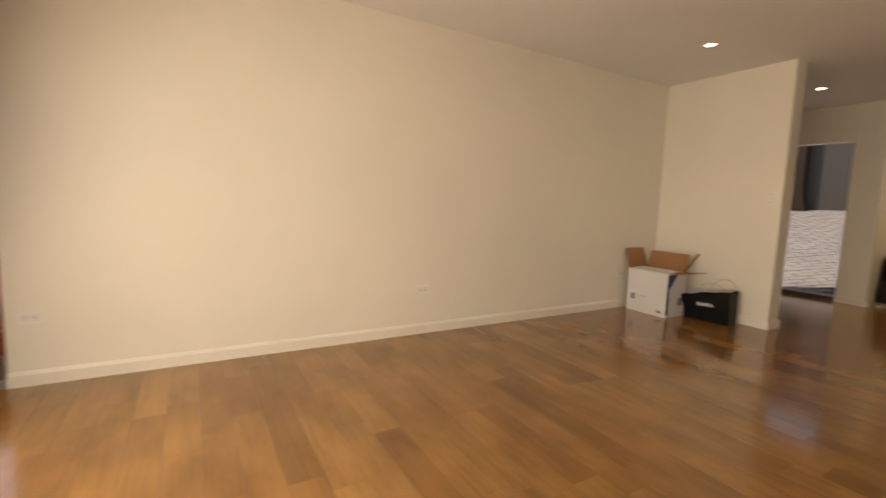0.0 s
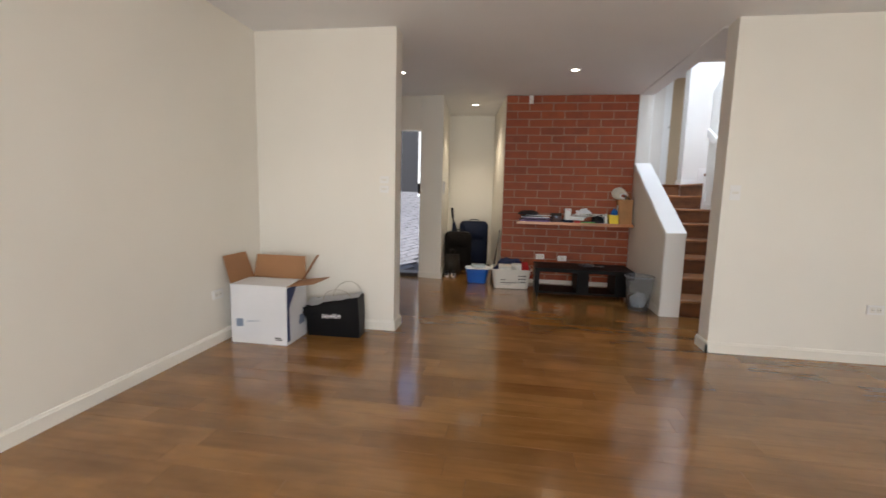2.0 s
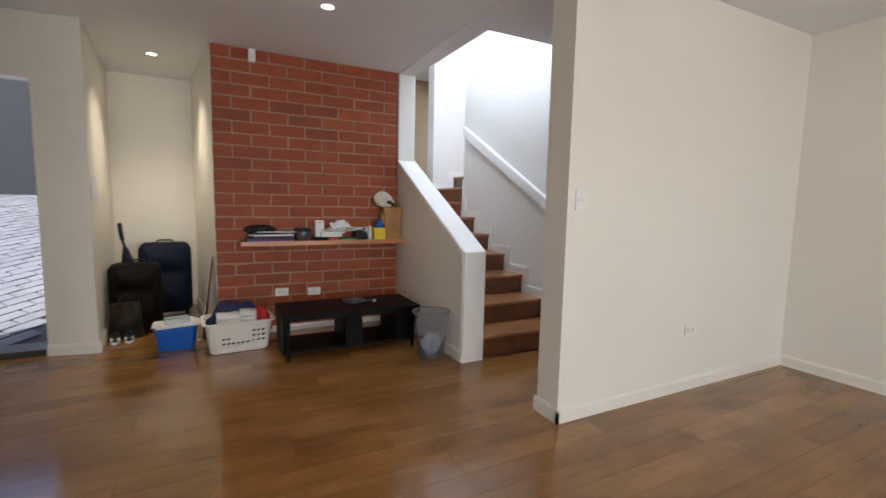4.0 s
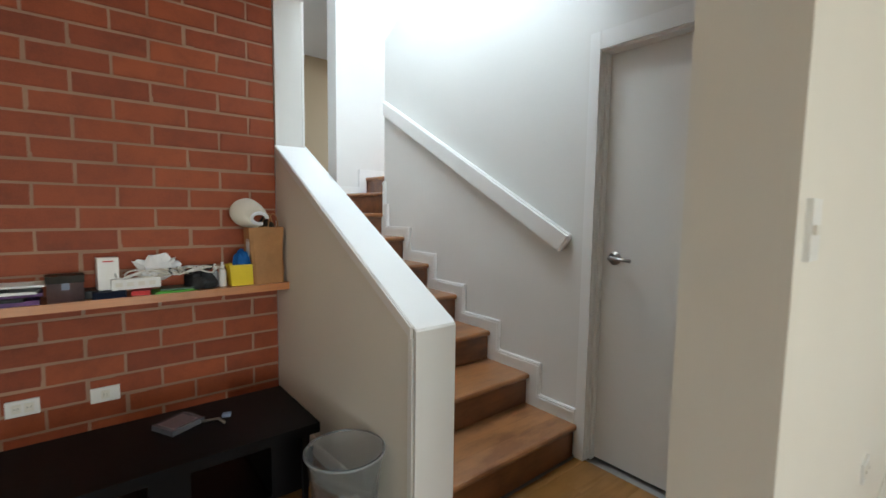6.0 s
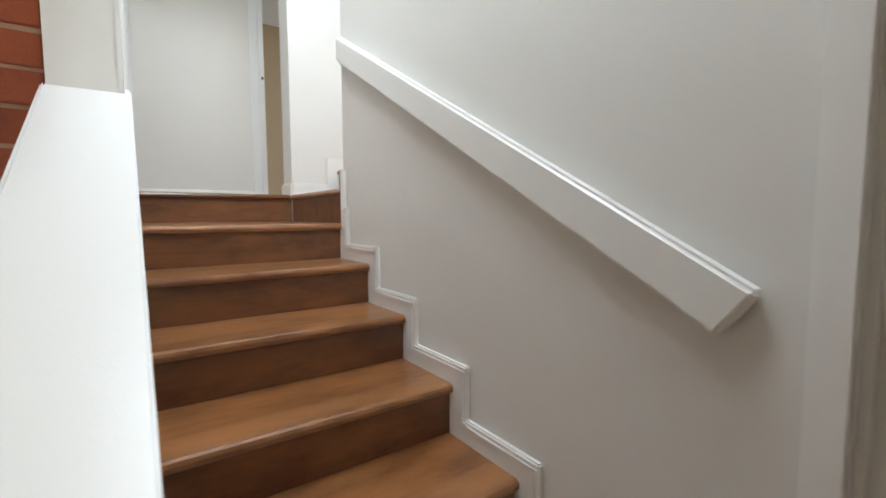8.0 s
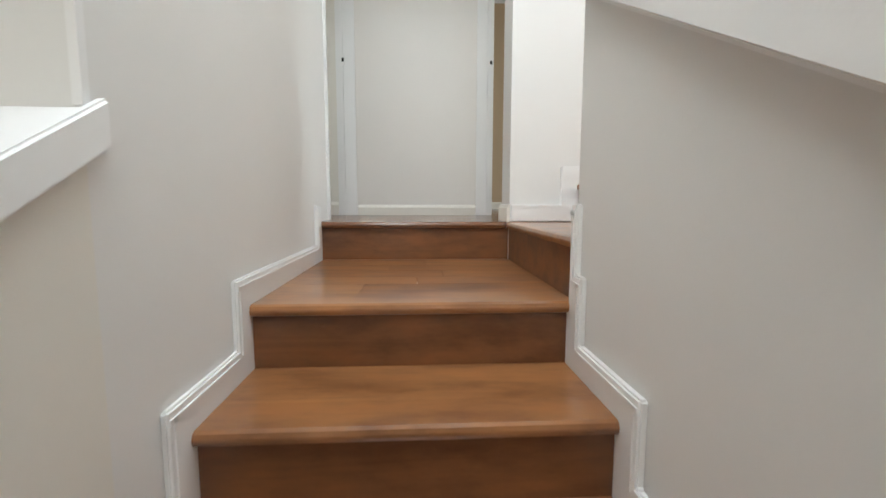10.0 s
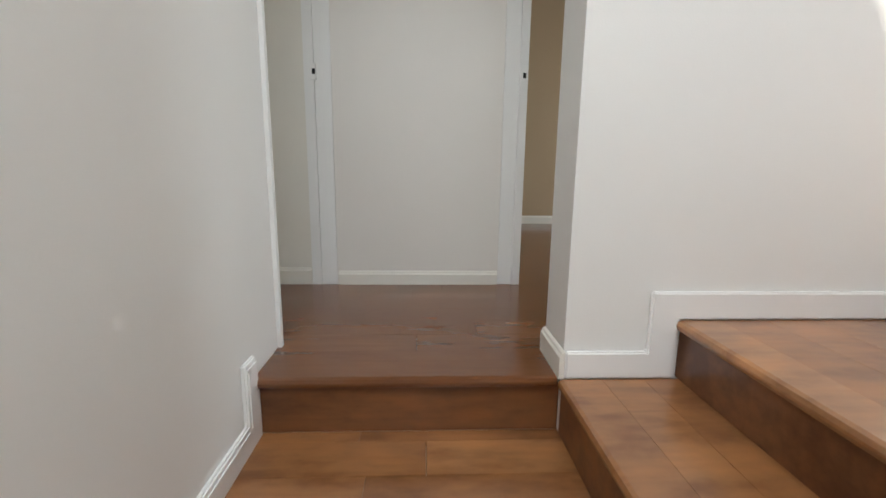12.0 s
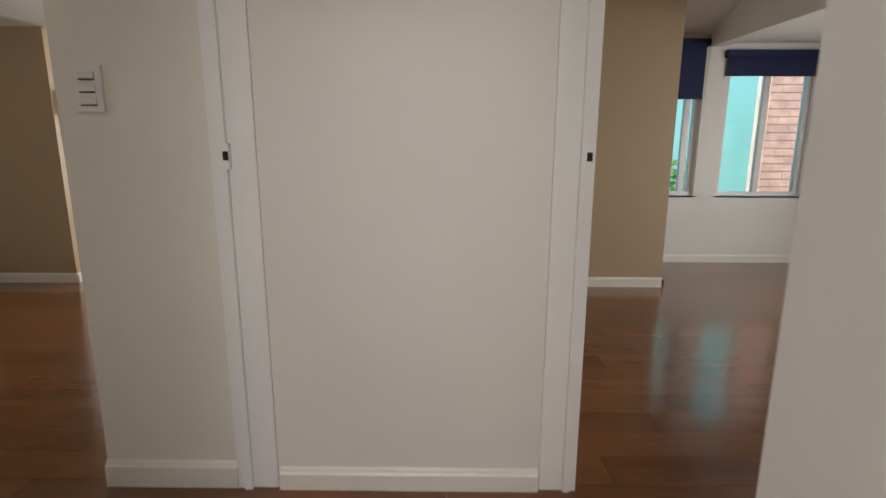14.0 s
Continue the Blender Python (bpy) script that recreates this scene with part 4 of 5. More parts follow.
for dx in (-0.05, 0.05):
    bm = bmesh.new()
    rings(bm, [[(dx + 0.036 * math.cos(a) * s, 0.10 * math.sin(a), z) for a in [2 * math.pi * k / 14 for k in range(14)]] for z, s in ((0.0, 1.0), (0.02, 1.03))])
    sole = part("sole", bm, PLASTIC_WHITE, shoes, "white sole")
    bm = bmesh.new()
    rings(bm, [[(dx + 0.034 * math.cos(a) * s, 0.01 * q + (0.095 - 0.01 * q) * math.sin(a) * s, z) for a in [2 * math.pi * k / 14 for k in range(14)]] for z, s, q in ((0.0201, 1.0, 0), (0.05, 0.92, 1), (0.075, 0.6, 3))])
    up = part("upper", bm, PLASTIC_DARK, shoes, "black upper", True)
    part("stripe", boxes((dx - 0.034, -0.05, 0.035, dx + 0.034, -0.042, 0.050), (dx - 0.033, -0.068, 0.030, dx + 0.033, -0.060, 0.044)), PLASTIC_WHITE, up, "white stripe")
umb = thing("umbrella", "folded dark umbrella leaning in the alcove corner", "umbrella", (1.335, 3.36, 0), 0)
bm = bmesh.new()
rings(bm, [circle(0.10 - 0.10 * k, 0.0, z, r, 12) for k, z, r in ((0.0, 0.0, 0.006), (0.1, 0.08, 0.015), (0.35, 0.40, 0.045), (0.6, 0.64, 0.052), (0.75, 0.78, 0.020))])
part("canopy", bm, CASE_NAVY, umb, "folded dark cloth", True)
bm = bmesh.new()
tube(bm, [(0.027, 0, 0.76), (0.005, 0, 0.86)], 0.012, 8)
part("shaft", bm, PLASTIC_DARK, umb, "dark shaft")
bm = bmesh.new()
tube(bm, [(0.006, 0, 0.855), (-0.004, 0, 0.92), (-0.012, 0, 1.015)], 0.019, 10)
part("handle", bm, PLASTIC_DARK, umb, "black straight handle", True)
slab = thing("folded_board", "thin dark blue folded board leaning on the wall", "board", (2.075, 2.76, 0), 0)
bm = bmesh.new()
rings(bm, [[(-0.055, -0.15, 0.0), (-0.035, -0.15, 0.0), (-0.035, 0.12, 0.0), (-0.055, 0.12, 0.0)], [(0.040, -0.04, 0.73), (0.052, -0.04, 0.73), (0.052, 0.03, 0.73), (0.040, 0.03, 0.73)]])
part("panel", soften(bm, 0.003), CASE_NAVY, slab)

# blue crate with papers, laundry basket with folded cloth
crate = thing("plastic_crate", "bright blue plastic crate with papers on top", "crate", (1.84, 2.43, 0), -6)
bm = bmesh.new()
rings(bm, [rounded(0.15 * s, 0.10 * s, z, 0.032) for z, s in ((0.0, 0.80), (0.012, 0.86), (0.120, 0.95), (0.150, 1.0), (0.185, 1.0), (0.187, 1.06), (0.20, 1.06), (0.20, 0.97), (0.02, 0.80))])
part("body", bm, PLASTIC_BLUE, crate, smooth=False)
papers = thing("paper_stack", "loose white papers and a clear tray", "papers", (1.845, 2.42, 0.20), 10)
for i, (a, dx) in enumerate(((0, 0), (14, 0.02), (-9, -0.015), (22, 0.01))):
    bm = bmesh.new()
    m = Matrix.Translation((dx, 0, 0.002 + i * 0.006)) @ Matrix.Rotation(radians(a), 4, "Z")
    box(bm, -0.16, -0.11, 0, 0.16, 0.11, 0.004)
    bm.transform(m)
    part("sheet", bm, WHITE_PAPER, papers)
part("tray", soften(boxes((-0.09, -0.07, 0.026, 0.09, 0.06, 0.062)), 0.01), surface("grey_clear_plastic", (0.42, 0.47, 0.50), 0.3), papers, "grey plastic tray")

basket = thing("laundry_basket", "cream plastic laundry basket with handle holes", "basket", (2.305, 2.25, 0), 4)
bm = bmesh.new()


rings(bm, [rounded(0.215, 0.145, 0.0), rounded(0.225, 0.155, 0.01), rounded(0.255, 0.180, 0.245), rounded(0.275, 0.200, 0.250), rounded(0.277, 0.202, 0.262), rounded(0.250, 0.177, 0.262), rounded(0.215, 0.145, 0.02)])
part("body", bm, PLASTIC_CREAM, basket, smooth=False)
for i in range(3):
    for j in range(3):
        z = 0.095 + j * 0.042
        x = 0.105 + i * 0.036
        bm = bmesh.new()
        yy = -(0.155 + 0.025 * z / 0.245) - 0.0015
        rings(bm, [[(x + 0.013 * math.cos(a) + 0.006 * math.sin(a), yy + e, z + 0.009 * math.sin(a)) for a in [2 * math.pi * k / 10 for k in range(10)]] for e in (-0.0012, 0.003)])
        part("vent_hole", bm, HOLE, basket, "dark vent hole")
for i in range(6):
    x = -0.125 + i * 0.036
    for j in range(2 if i < 2 else 1):
        bm = bmesh.new()
        z = 0.085 + j * 0.04
        yy = -(0.155 + 0.025 * z / 0.245) - 0.0015
        rings(bm, [[(x + 0.013 * math.cos(a) + 0.006 * math.sin(a), yy + e, z + 0.008 * math.sin(a)) for a in [2 * math.pi * k / 10 for k in range(10)]] for e in (-0.0012, 0.003)])
        part("vent_hole", bm, HOLE, basket, "dark vent hole")


def cloth(name, label, at, size, material, seed, turn=0.0, folds=0):
    """A soft heap or a folded pile of cloth."""
    t = thing(name, label, "cloth", at, turn)
    if folds:
        for i in range(folds):
            h = size[2] / folds
            o = random.Random(seed + i)
            bm = boxes((-size[0] / 2 + o.uniform(-0.008, 0.008), -size[1] / 2 + o.uniform(-0.008, 0.008), i * h, size[0] / 2, size[1] / 2, (i + 1) * h - 0.002))
            part("fold", soften(bm, h * 0.4, 3), material, t, smooth=True)
        return t
    bm = bmesh.new()
    bmesh.ops.create_icosphere(bm, subdivisions=4, radius=1.0)
    for v in bm.verts:
        k = 1 + 0.28 * noise.noise(v.co * 1.7 + Vector((seed, 0, 0))) + 0.10 * noise.noise(v.co * 5 + Vector((0, seed, 0)))
        v.co = Vector((v.co.x * size[0] / 2 * k, v.co.y * size[1] / 2 * k, max(v.co.z, -0.35) * size[2] / 1.35 * k + size[2] * 0.26))
    low = min(v.co.z for v in bm.verts)
    for v in bm.verts:
        v.co.z -= low
    part("folds", bm, material, t, smooth=True)
    return t


cloth("towel_pile", "folded white towels in the basket", (2.23, 2.19, 0.022), (0.17, 0.20, 0.285), CLOTH_WHITE, 3, 3, 9)
cloth("towel_pile", "folded white towels in the basket", (2.385, 2.20, 0.022), (0.13, 0.20, 0.30), CLOTH_WHITE, 13, -4, 9)
cloth("jersey", "dark navy crumpled clothes in the basket", (2.30, 2.35, 0.10), (0.44, 0.17, 0.26), CLOTH_NAVY, 5)
cloth("red_shirt", "bright red crumpled shirt on the basket", (2.495, 2.24, 0.12), (0.15, 0.20, 0.21), CLOTH_RED, 8)

# ---- black low TV stand, waste bin ----
stand = thing("television_stand", "low black wooden stand with open shelves", "stand", (2.60, 1.66, 0), 0)
SW, SD, SH = 1.15, 0.52, 0.372
part("top", soften(boxes((0, 0, SH - 0.045, SW, SD, SH)), 0.004), BLACK_WOOD, stand)
for x in (0.005, SW / 2 - 0.07, SW - 0.20):
    part("support", soften(boxes((x, 0.05, 0.075 if x > 0.1 else 0.05, x + (0.03 if x < 0.1 else 0.14), SD - 0.04, SH - 0.0455)), 0.003), BLACK_WOOD, stand)
part("shelf", soften(boxes((0.02, 0.06, 0.052, SW - 0.03, SD - 0.03, 0.074)), 0.003), BLACK_WOOD, stand)
for x in (0.03, SW - 0.07):
    for y in (0.02, SD - 0.06):
        bm = bmesh.new()
        rings(bm, [[(x - 0.0 + a, y + b, 0) for a, b in ((0, 0), (0.02, 0), (0.02, 0.02), (0, 0.02))], [(x - 0.008 + a, y - 0.004 + b, SH - 0.046) for a, b in ((0, 0), (0.036, 0), (0.036, 0.03), (0, 0.03))]])
        part("leg", bm, BLACK_WOOD, stand)
baseboard(2.155, 2.612, 3.885, 2.612, -1, 0.0, 0.055, 0.012)
disc = thing("disc_case", "clear plastic case with a printed cover", "case", (3.25, 2.00, SH), 28)
part("case", soften(boxes((-0.075, -0.065, 0, 0.075, 0.065, 0.022)), 0.005), surface("grey_film", (0.10, 0.10, 0.115), 0.15), disc)
part("cover", boxes((-0.06, -0.05, 0.0221, 0.055, 0.05, 0.0232)), MAUVE, disc, "printed cover")
keys = thing("metal_clip", "small metal clip with a grey tag", "clip", (3.38, 1.96, SH), -20)
bm = bmesh.new()
tube(bm, [(-0.05, -0.01, 0.008), (0.02, 0.0, 0.008), (0.05, -0.045, 0.006)], 0.006, 8)
part("wire", bm, STEEL, keys, smooth=True)
part("tag", soften(boxes((0.03, 0.02, 0.0, 0.065, 0.05, 0.012)), 0.003), GREY_PRINT, keys, "grey tag")

trash = thing("waste_bin", "clear grey plastic waste bin with a liner", "bin", (3.727, 1.37, 0))
bm = bmesh.new()
rings(bm, [circle(0, 0, z, r, 36) for z, r in ((0.0, 0.105), (0.006, 0.108), (0.37, 0.148), (0.374, 0.156), (0.384, 0.156), (0.386, 0.150), (0.37, 0.145), (0.012, 0.105))])
part("shell", bm, BIN_CLEAR, trash, smooth=True)
bm = bmesh.new()
rings(bm, [circle(0, 0, z, r, 36) for z, r in ((0.376, 0.1565), (0.3775, 0.1585), (0.383, 0.1585), (0.3845, 0.1565))], False)
part("rim", bm, surface("grey_plastic_rim", (0.30, 0.32, 0.33), 0.35), trash, "grey rim", True)
rubbish = cloth("crumpled_paper", "crumpled pale papers inside the bin", (3.727, 1.37, 0.014), (0.17, 0.17, 0.17), surface("pale_crumpled_paper", (0.55, 0.57, 0.60), 0.7, vary=0.15), 21)

# ---- shelf on the brick wall, and what lies on it ----
ZS = 0.892
shelf = thing("wall_shelf", "orange pine board shelf fixed to the brick wall", "shelf", (0, 0, 0))
part("board", soften(boxes((2.352, 2.405, ZS - 0.040, 3.892, 2.612, ZS)), 0.004), SHELF_WOOD, shelf)

kraft = thing("paper_bag", "tall brown kraft paper bag on the shelf", "bag", (3.785, 2.490, ZS), 3)
secs = []
for j in range(12):
    v = j / 11
    ring = []
    for k in range(32):
        a = 2 * math.pi * (k + 0.5) / 32
        c, d = math.cos(a), math.sin(a)
        m = max(abs(c), abs(d))
        p = Vector((c / m * (0.086 + 0.012 * v), d / m * (0.060 - 0.004 * v), 0.325 * v))
        dent = 0.012 * noise.noise(p * 14 + Vector((3, 0, 0))) + 0.006 * noise.noise(p * 37)
        p += Vector((c, d, 0)) * dent * (0.35 + 0.65 * v)
        p.x -= 0.010 * v + (0.010 if abs(d) < 0.35 else 0) * math.sin(math.pi * v) * (1 if c > 0 else -1)
        p.z += 0.006 * noise.noise(p * 20) if j == 11 else 0
        ring.append(p)
    secs.append(ring)
secs.append([Vector((p.x * 0.97, p.y * 0.95, p.z - 0.002)) for p in secs[-1]])
secs.append([Vector((p.x * 0.88, p.y * 0.82, 0.20)) for p in secs[-1]])
bm = rings(bmesh.new(), secs)
part("body", bm, KRAFT, kraft)
part("sticker", boxes((-0.101, -0.02, 0.16, -0.0985, 0.025, 0.26)), WHITE_PAPER, kraft, "white sticker")
for y in (-0.045, 0.04):
    bm = bmesh.new()
    tube(bm, [(0.03 + 0.028 * math.cos(a), y, 0.318 + 0.085 * math.sin(a)) for a in [math.pi * k / 12 for k in range(13)]], 0.0035, 6)
    part("handle", bm, KRAFT, kraft, "twisted paper handle", True)
visor = thing("sun_visor", "pale canvas sun visor hung on the paper bag", "visor", (3.706, 2.485, 1.302), 0)
secs, inn = [], []
for k in range(31):
    a = radians(-2 + 296 * k / 30)
    rim = Vector((0.104 * math.cos(a), 0.034 + 0.010 * math.sin(a), 0.084 * math.sin(a)))
    rim.z -= 0.25 * max(rim.x, 0) + 0.004
    hole = Vector((0.042 + 0.043 * math.cos(a), -0.010, -0.034 + 0.031 * math.sin(a)))
    mid = (rim + hole) / 2 + Vector((0, -0.008, 0))
    back = Vector((0, 0.004, 0))
    inn.append(hole)
    secs.append([rim, mid, hole, hole + back, mid + back, rim + back])
bm = rings(bmesh.new(), secs)
part("peak", bm, VISOR, visor, "curved peak", True)
bm = tube(bmesh.new(), [p + Vector((0.004, 0.006, -0.002)) for p in inn], 0.011, 8)
part("band", bm, WHITE_PAPER, visor, "white sweat band", True)
bm = tube(bmesh.new(), [(0.078, 0.03, -0.03), (0.065, 0.05, -0.06), (0.02, 0.055, -0.072), (-0.03, 0.04, -0.066)], 0.007, 8)
part("strap", bm, LEATHER, visor, "brown strap", True)
cloth("dark_glove", "brown crumpled glove with a red tab in the paper bag", (3.80, 2.505, ZS + 0.201), (0.12, 0.075, 0.15), LEATHER, 31)

tub = thing("yellow_tub", "small yellow plastic tub on the shelf", "tub", (3.645, 2.49, ZS))
bm = bmesh.new()
rings(bm, [[(x * s, y * s, z) for x, y in ((-0.068, -0.05), (0.068, -0.05), (0.068, 0.05), (-0.068, 0.05))] for z, s in ((0.0, 0.84), (0.105, 1.0), (0.105, 1.05), (0.118, 1.05), (0.118, 0.97), (0.01, 0.82))])
part("body", soften(bm, 0.005), PLASTIC_YELLOW, tub)
cloth("blue_cloth", "bright blue cloth stuffed in the yellow tub", (3.655, 2.495, ZS + 0.011), (0.105, 0.08, 0.185), CLOTH_BLUE, 17)


def bottle(label, at, r, h, material):
    t = thing("spray_bottle", label, "bottle", at)
    bm = bmesh.new()
    rings(bm, [circle(0, 0, z * h, r * k, 20) for z, k in ((0, 0.92), (0.02, 1), (0.60, 1), (0.68, 0.8), (0.72, 0.5))])
    part("bottle_body", bm, material, t, smooth=True)
    bm = bmesh.new()
    rings(bm, [circle(0, 0, z * h, r * k, 16) for z, k in ((0.721, 0.55), (0.86, 0.55), (0.88, 0.35), (1.0, 0.32))])
    part("cap", bm, PLASTIC_WHITE, t, "white cap", True)


bottle("small white plastic bottle on the shelf", (3.548, 2.48, ZS), 0.020, 0.135, PLASTIC_WHITE)
bottle("small grey plastic bottle on the shelf", (3.515, 2.50, ZS), 0.017, 0.125, surface("grey_plastic", (0.35, 0.35, 0.38), 0.4))
cloth("black_pouch", "black soft pouch with a cord", (3.445, 2.49, ZS), (0.15, 0.13, 0.085), surface("black_pouch_cloth", (0.012, 0.012, 0.015), 0.7), 41)


def booklet(label, at, turn, w, d, h, material, cover=None, pages=None):
    t = thing("booklet", label, "booklet", at, turn, "papers on the shelf")
    part("page_block", boxes((-w / 2 + 0.002, -d / 2 + 0.002, 0.0015, w / 2 - 0.002, d / 2 - 0.002, h - 0.0015)), pages or material, t)
    for z in (0.0, h - 0.0014):
        part("cover", boxes((-w / 2, -d / 2, z, w / 2, d / 2, z + 0.0014)), material, t, cover or "")


booklet("green printed booklet lying on the shelf", (3.315, 2.475, ZS), 8, 0.20, 0.12, 0.010, GREEN)
booklet("dark green folder lying on a booklet", (3.34, 2.49, ZS + 0.0105), -6, 0.17, 0.11, 0.008, surface("dark_green_print", (0.03, 0.09, 0.05), 0.4))
booklet("red printed booklet lying on the shelf", (3.175, 2.465, ZS), -10, 0.08, 0.09, 0.022, RED)
booklet("dark blue book lying on the shelf", (3.045, 2.47, ZS), 4, 0.13, 0.11, 0.030, CASE_NAVY)
booklet("black book lying on the shelf", (2.965, 2.52, ZS), -8, 0.10, 0.13, 0.035, PLASTIC_DARK)
router = thing("network_router", "white plastic network box standing on the shelf", "router", (3.045, 2.515, ZS + 0.0305), 6)
part("case", soften(boxes((-0.042, -0.03, 0, 0.042, 0.03, 0.155)), 0.008, 3), PLASTIC_WHITE, router)
part("print", boxes((-0.02, -0.0312, 0.135, 0.02, -0.0302, 0.141)), RED, router, "small red print")
strip = thing("power_strip", "white power strip lying across the shelf", "power strip", (3.155, 2.475, ZS + 0.031), 3)
part("case", soften(boxes((-0.10, -0.028, 0, 0.10, 0.028, 0.05)), 0.007, 3), PLASTIC_WHITE, strip)
for i in range(4):
    part("outlet", soften(boxes((-0.085 + i * 0.045, -0.0295, 0.015, -0.058 + i * 0.045, -0.027, 0.035)), 0.002), PLASTIC_CREAM, strip)
rnd = random.Random(12)
for n in range(6):
    cable = thing("power_cable", "loose pale cable heaped on the shelf", "cable", (3.20 + 0.05 * n, 2.47, ZS + 0.082), 0, "cables on the shelf")
    bm = bmesh.new()
    ph = rnd.uniform(0, 6)
    pts = [(0.13 * math.cos(ph + a * 1.0) * (1 - 0.02 * k), 0.045 * math.sin(ph + 1.7 * a), 0.005 + 0.028 * (1 + math.sin(2.3 * a + ph)) * 0.6) for k, a in enumerate([i * 0.42 for i in range(24)])]
    tube(bm, pts, 0.0042, 6)
    part("cord", bm, (PLASTIC_WHITE, PLASTIC_CREAM, STRING, PLASTIC_WHITE, PLASTIC_DARK, PLASTIC_CREAM)[n], cable, smooth=True)
sheet = thing("crumpled_bag", "crumpled white plastic bag on the cables", "plastic bag", (3.255, 2.52, ZS + 0.06), 0)
bm = bmesh.new()
bmesh.ops.create_icosphere(bm, subdivisions=3, radius=1.0)
for v in bm.verts:
    k = 1 + 0.55 * noise.noise(v.co * 2.2 + Vector((4, 1, 0))) + 0.25 * noise.noise(v.co * 6)
    v.co = Vector((v.co.x * 0.085 * k, v.co.y * 0.045 * k, (v.co.z + 0.9) * 0.062 * k))
part("film", bm, WHITE_PAPER, sheet)
cloth("black_headset", "small black headset among the cables", (3.42, 2.50, ZS), (0.11, 0.10, 0.11), PLASTIC_DARK, 51)

pouch = thing("clutch_case", "brown leather case with a metal clasp", "case", (2.888, 2.475, ZS), 3)
part("case", soften(boxes((-0.065, -0.045, 0, 0.065, 0.045, 0.115)), 0.012, 3), MAUVE, pouch, smooth=True)
part("lid", soften(boxes((-0.068, -0.048, 0.085, 0.068, 0.048, 0.118)), 0.010, 3), LEATHER, pouch, "darker lid")
part("clasp", soften(boxes((-0.014, -0.052, 0.055, 0.014, -0.044, 0.085)), 0.003), GREY_PRINT, pouch, "square metal clasp")
for i, (x, w, h, a, m, lab) in enumerate(((2.60, 0.40, 0.020, 2, PURPLE, "purple"), (2.58, 0.36, 0.016, -4, PLASTIC_DARK, "black"), (2.63, 0.36, 0.014, 4, PURPLE, "dark purple"),
                                          (2.61, 0.38, 0.012, -3, WHITE_PAPER, "white"), (2.56, 0.28, 0.018, 6, PLASTIC_DARK, "black"), (2.66, 0.34, 0.008, -6, WHITE_PAPER, "white"))):
    booklet(lab + " magazine in a loose stack on the shelf", (x, 2.49, ZS + sum((0.020, 0.016, 0.014, 0.012, 0.018, 0.008)[:i])), a, w, 0.15, h, m)
cloth("dark_garment", "black soft cloth lying on magazines", (2.51, 2.49, ZS + 0.0885), (0.26, 0.14, 0.055), PLASTIC_DARK, 61)

# ---- patio doors behind the camera ----
patio = tagged(new("window_patio"), "wide sliding patio doors with dark frames", "glass door", kind="structure")
FRAME_DARK = surface("dark_bronze_frame", (0.05, 0.035, 0.028), 0.4)
part("head_frame", boxes((0.06, -6.12, 2.24, 5.9, -6.06, 2.30)), FRAME_DARK, patio)
part("sill_frame", boxes((0.06, -6.12, 0.0, 5.9, -6.06, 0.05)), FRAME_DARK, patio)
for x in (0.06, 1.98, 3.94, 5.84):
    part("stile", boxes((x, -6.12, 0.05, x + 0.06, -6.06, 2.24)), FRAME_DARK, patio)
for x in (0.12, 2.04, 4.0):
    ob = part("pane", boxes((x, -6.093, 0.05, x + 1.84, -6.087, 2.24)), GLASS, patio)
    ob.visible_shadow = False
garden = tagged(new("patio_wall"), "red brick garden wall across the patio", "garden wall", kind="structure")
bm = bmesh.new()
for k in range(20):
    for i in range(40):
        x = -3.0 + i * 0.32 + (0.16 if k % 2 else 0)
        box(bm, x, -9.02, -0.35 + k * 0.11, x + 0.307, -8.96, -0.35 + k * 0.11 + 0.097)
ob = part("wall_bricks", bm, BRICK, garden)
ob["kind"] = "stuff"
part("wall_core", boxes((-3.0, -9.2, -0.35, 10.0, -8.975, 1.86)), MORTAR, garden, "mortar core")
low = tagged(new("planter_wall"), "low brown brick planter wall beside the patio", "planter", kind="structure")
bm = bmesh.new()
for k in range(9):
    for i in range(14):
        y = -9.0 + i * 0.24 + (0.12 if k % 2 else 0)
        box(bm, -0.92, y, -0.05 + k * 0.09, -0.86, y + 0.228, -0.05 + k * 0.09 + 0.078)
ob = part("wall_bricks", bm, BRICK, low)
ob["kind"] = "stuff"
part("wall_core", boxes((-1.1, -9.0, -0.35, -0.872, -5.75, 0.75)), MORTAR, low, "mortar core")
# unseen slabs, added to keep a sun patch off the living room floor
structure("sun_shield_patio", boxes((-3, -8.0, 2.45, 10, -6.21, 2.6), (-3, -6.21, 2.45, -0.19, -4.0, 2.6)), CEIL, "unseen white slabs added over the patio to block the sun", "roof")
structure("terrace", boxes((-3, -9.0, -0.35, 10, -6.2, -0.05)), surface("terrace_tile", (0.42, 0.35, 0.28), 0.6), "tan tiled terrace outside", "terrace")


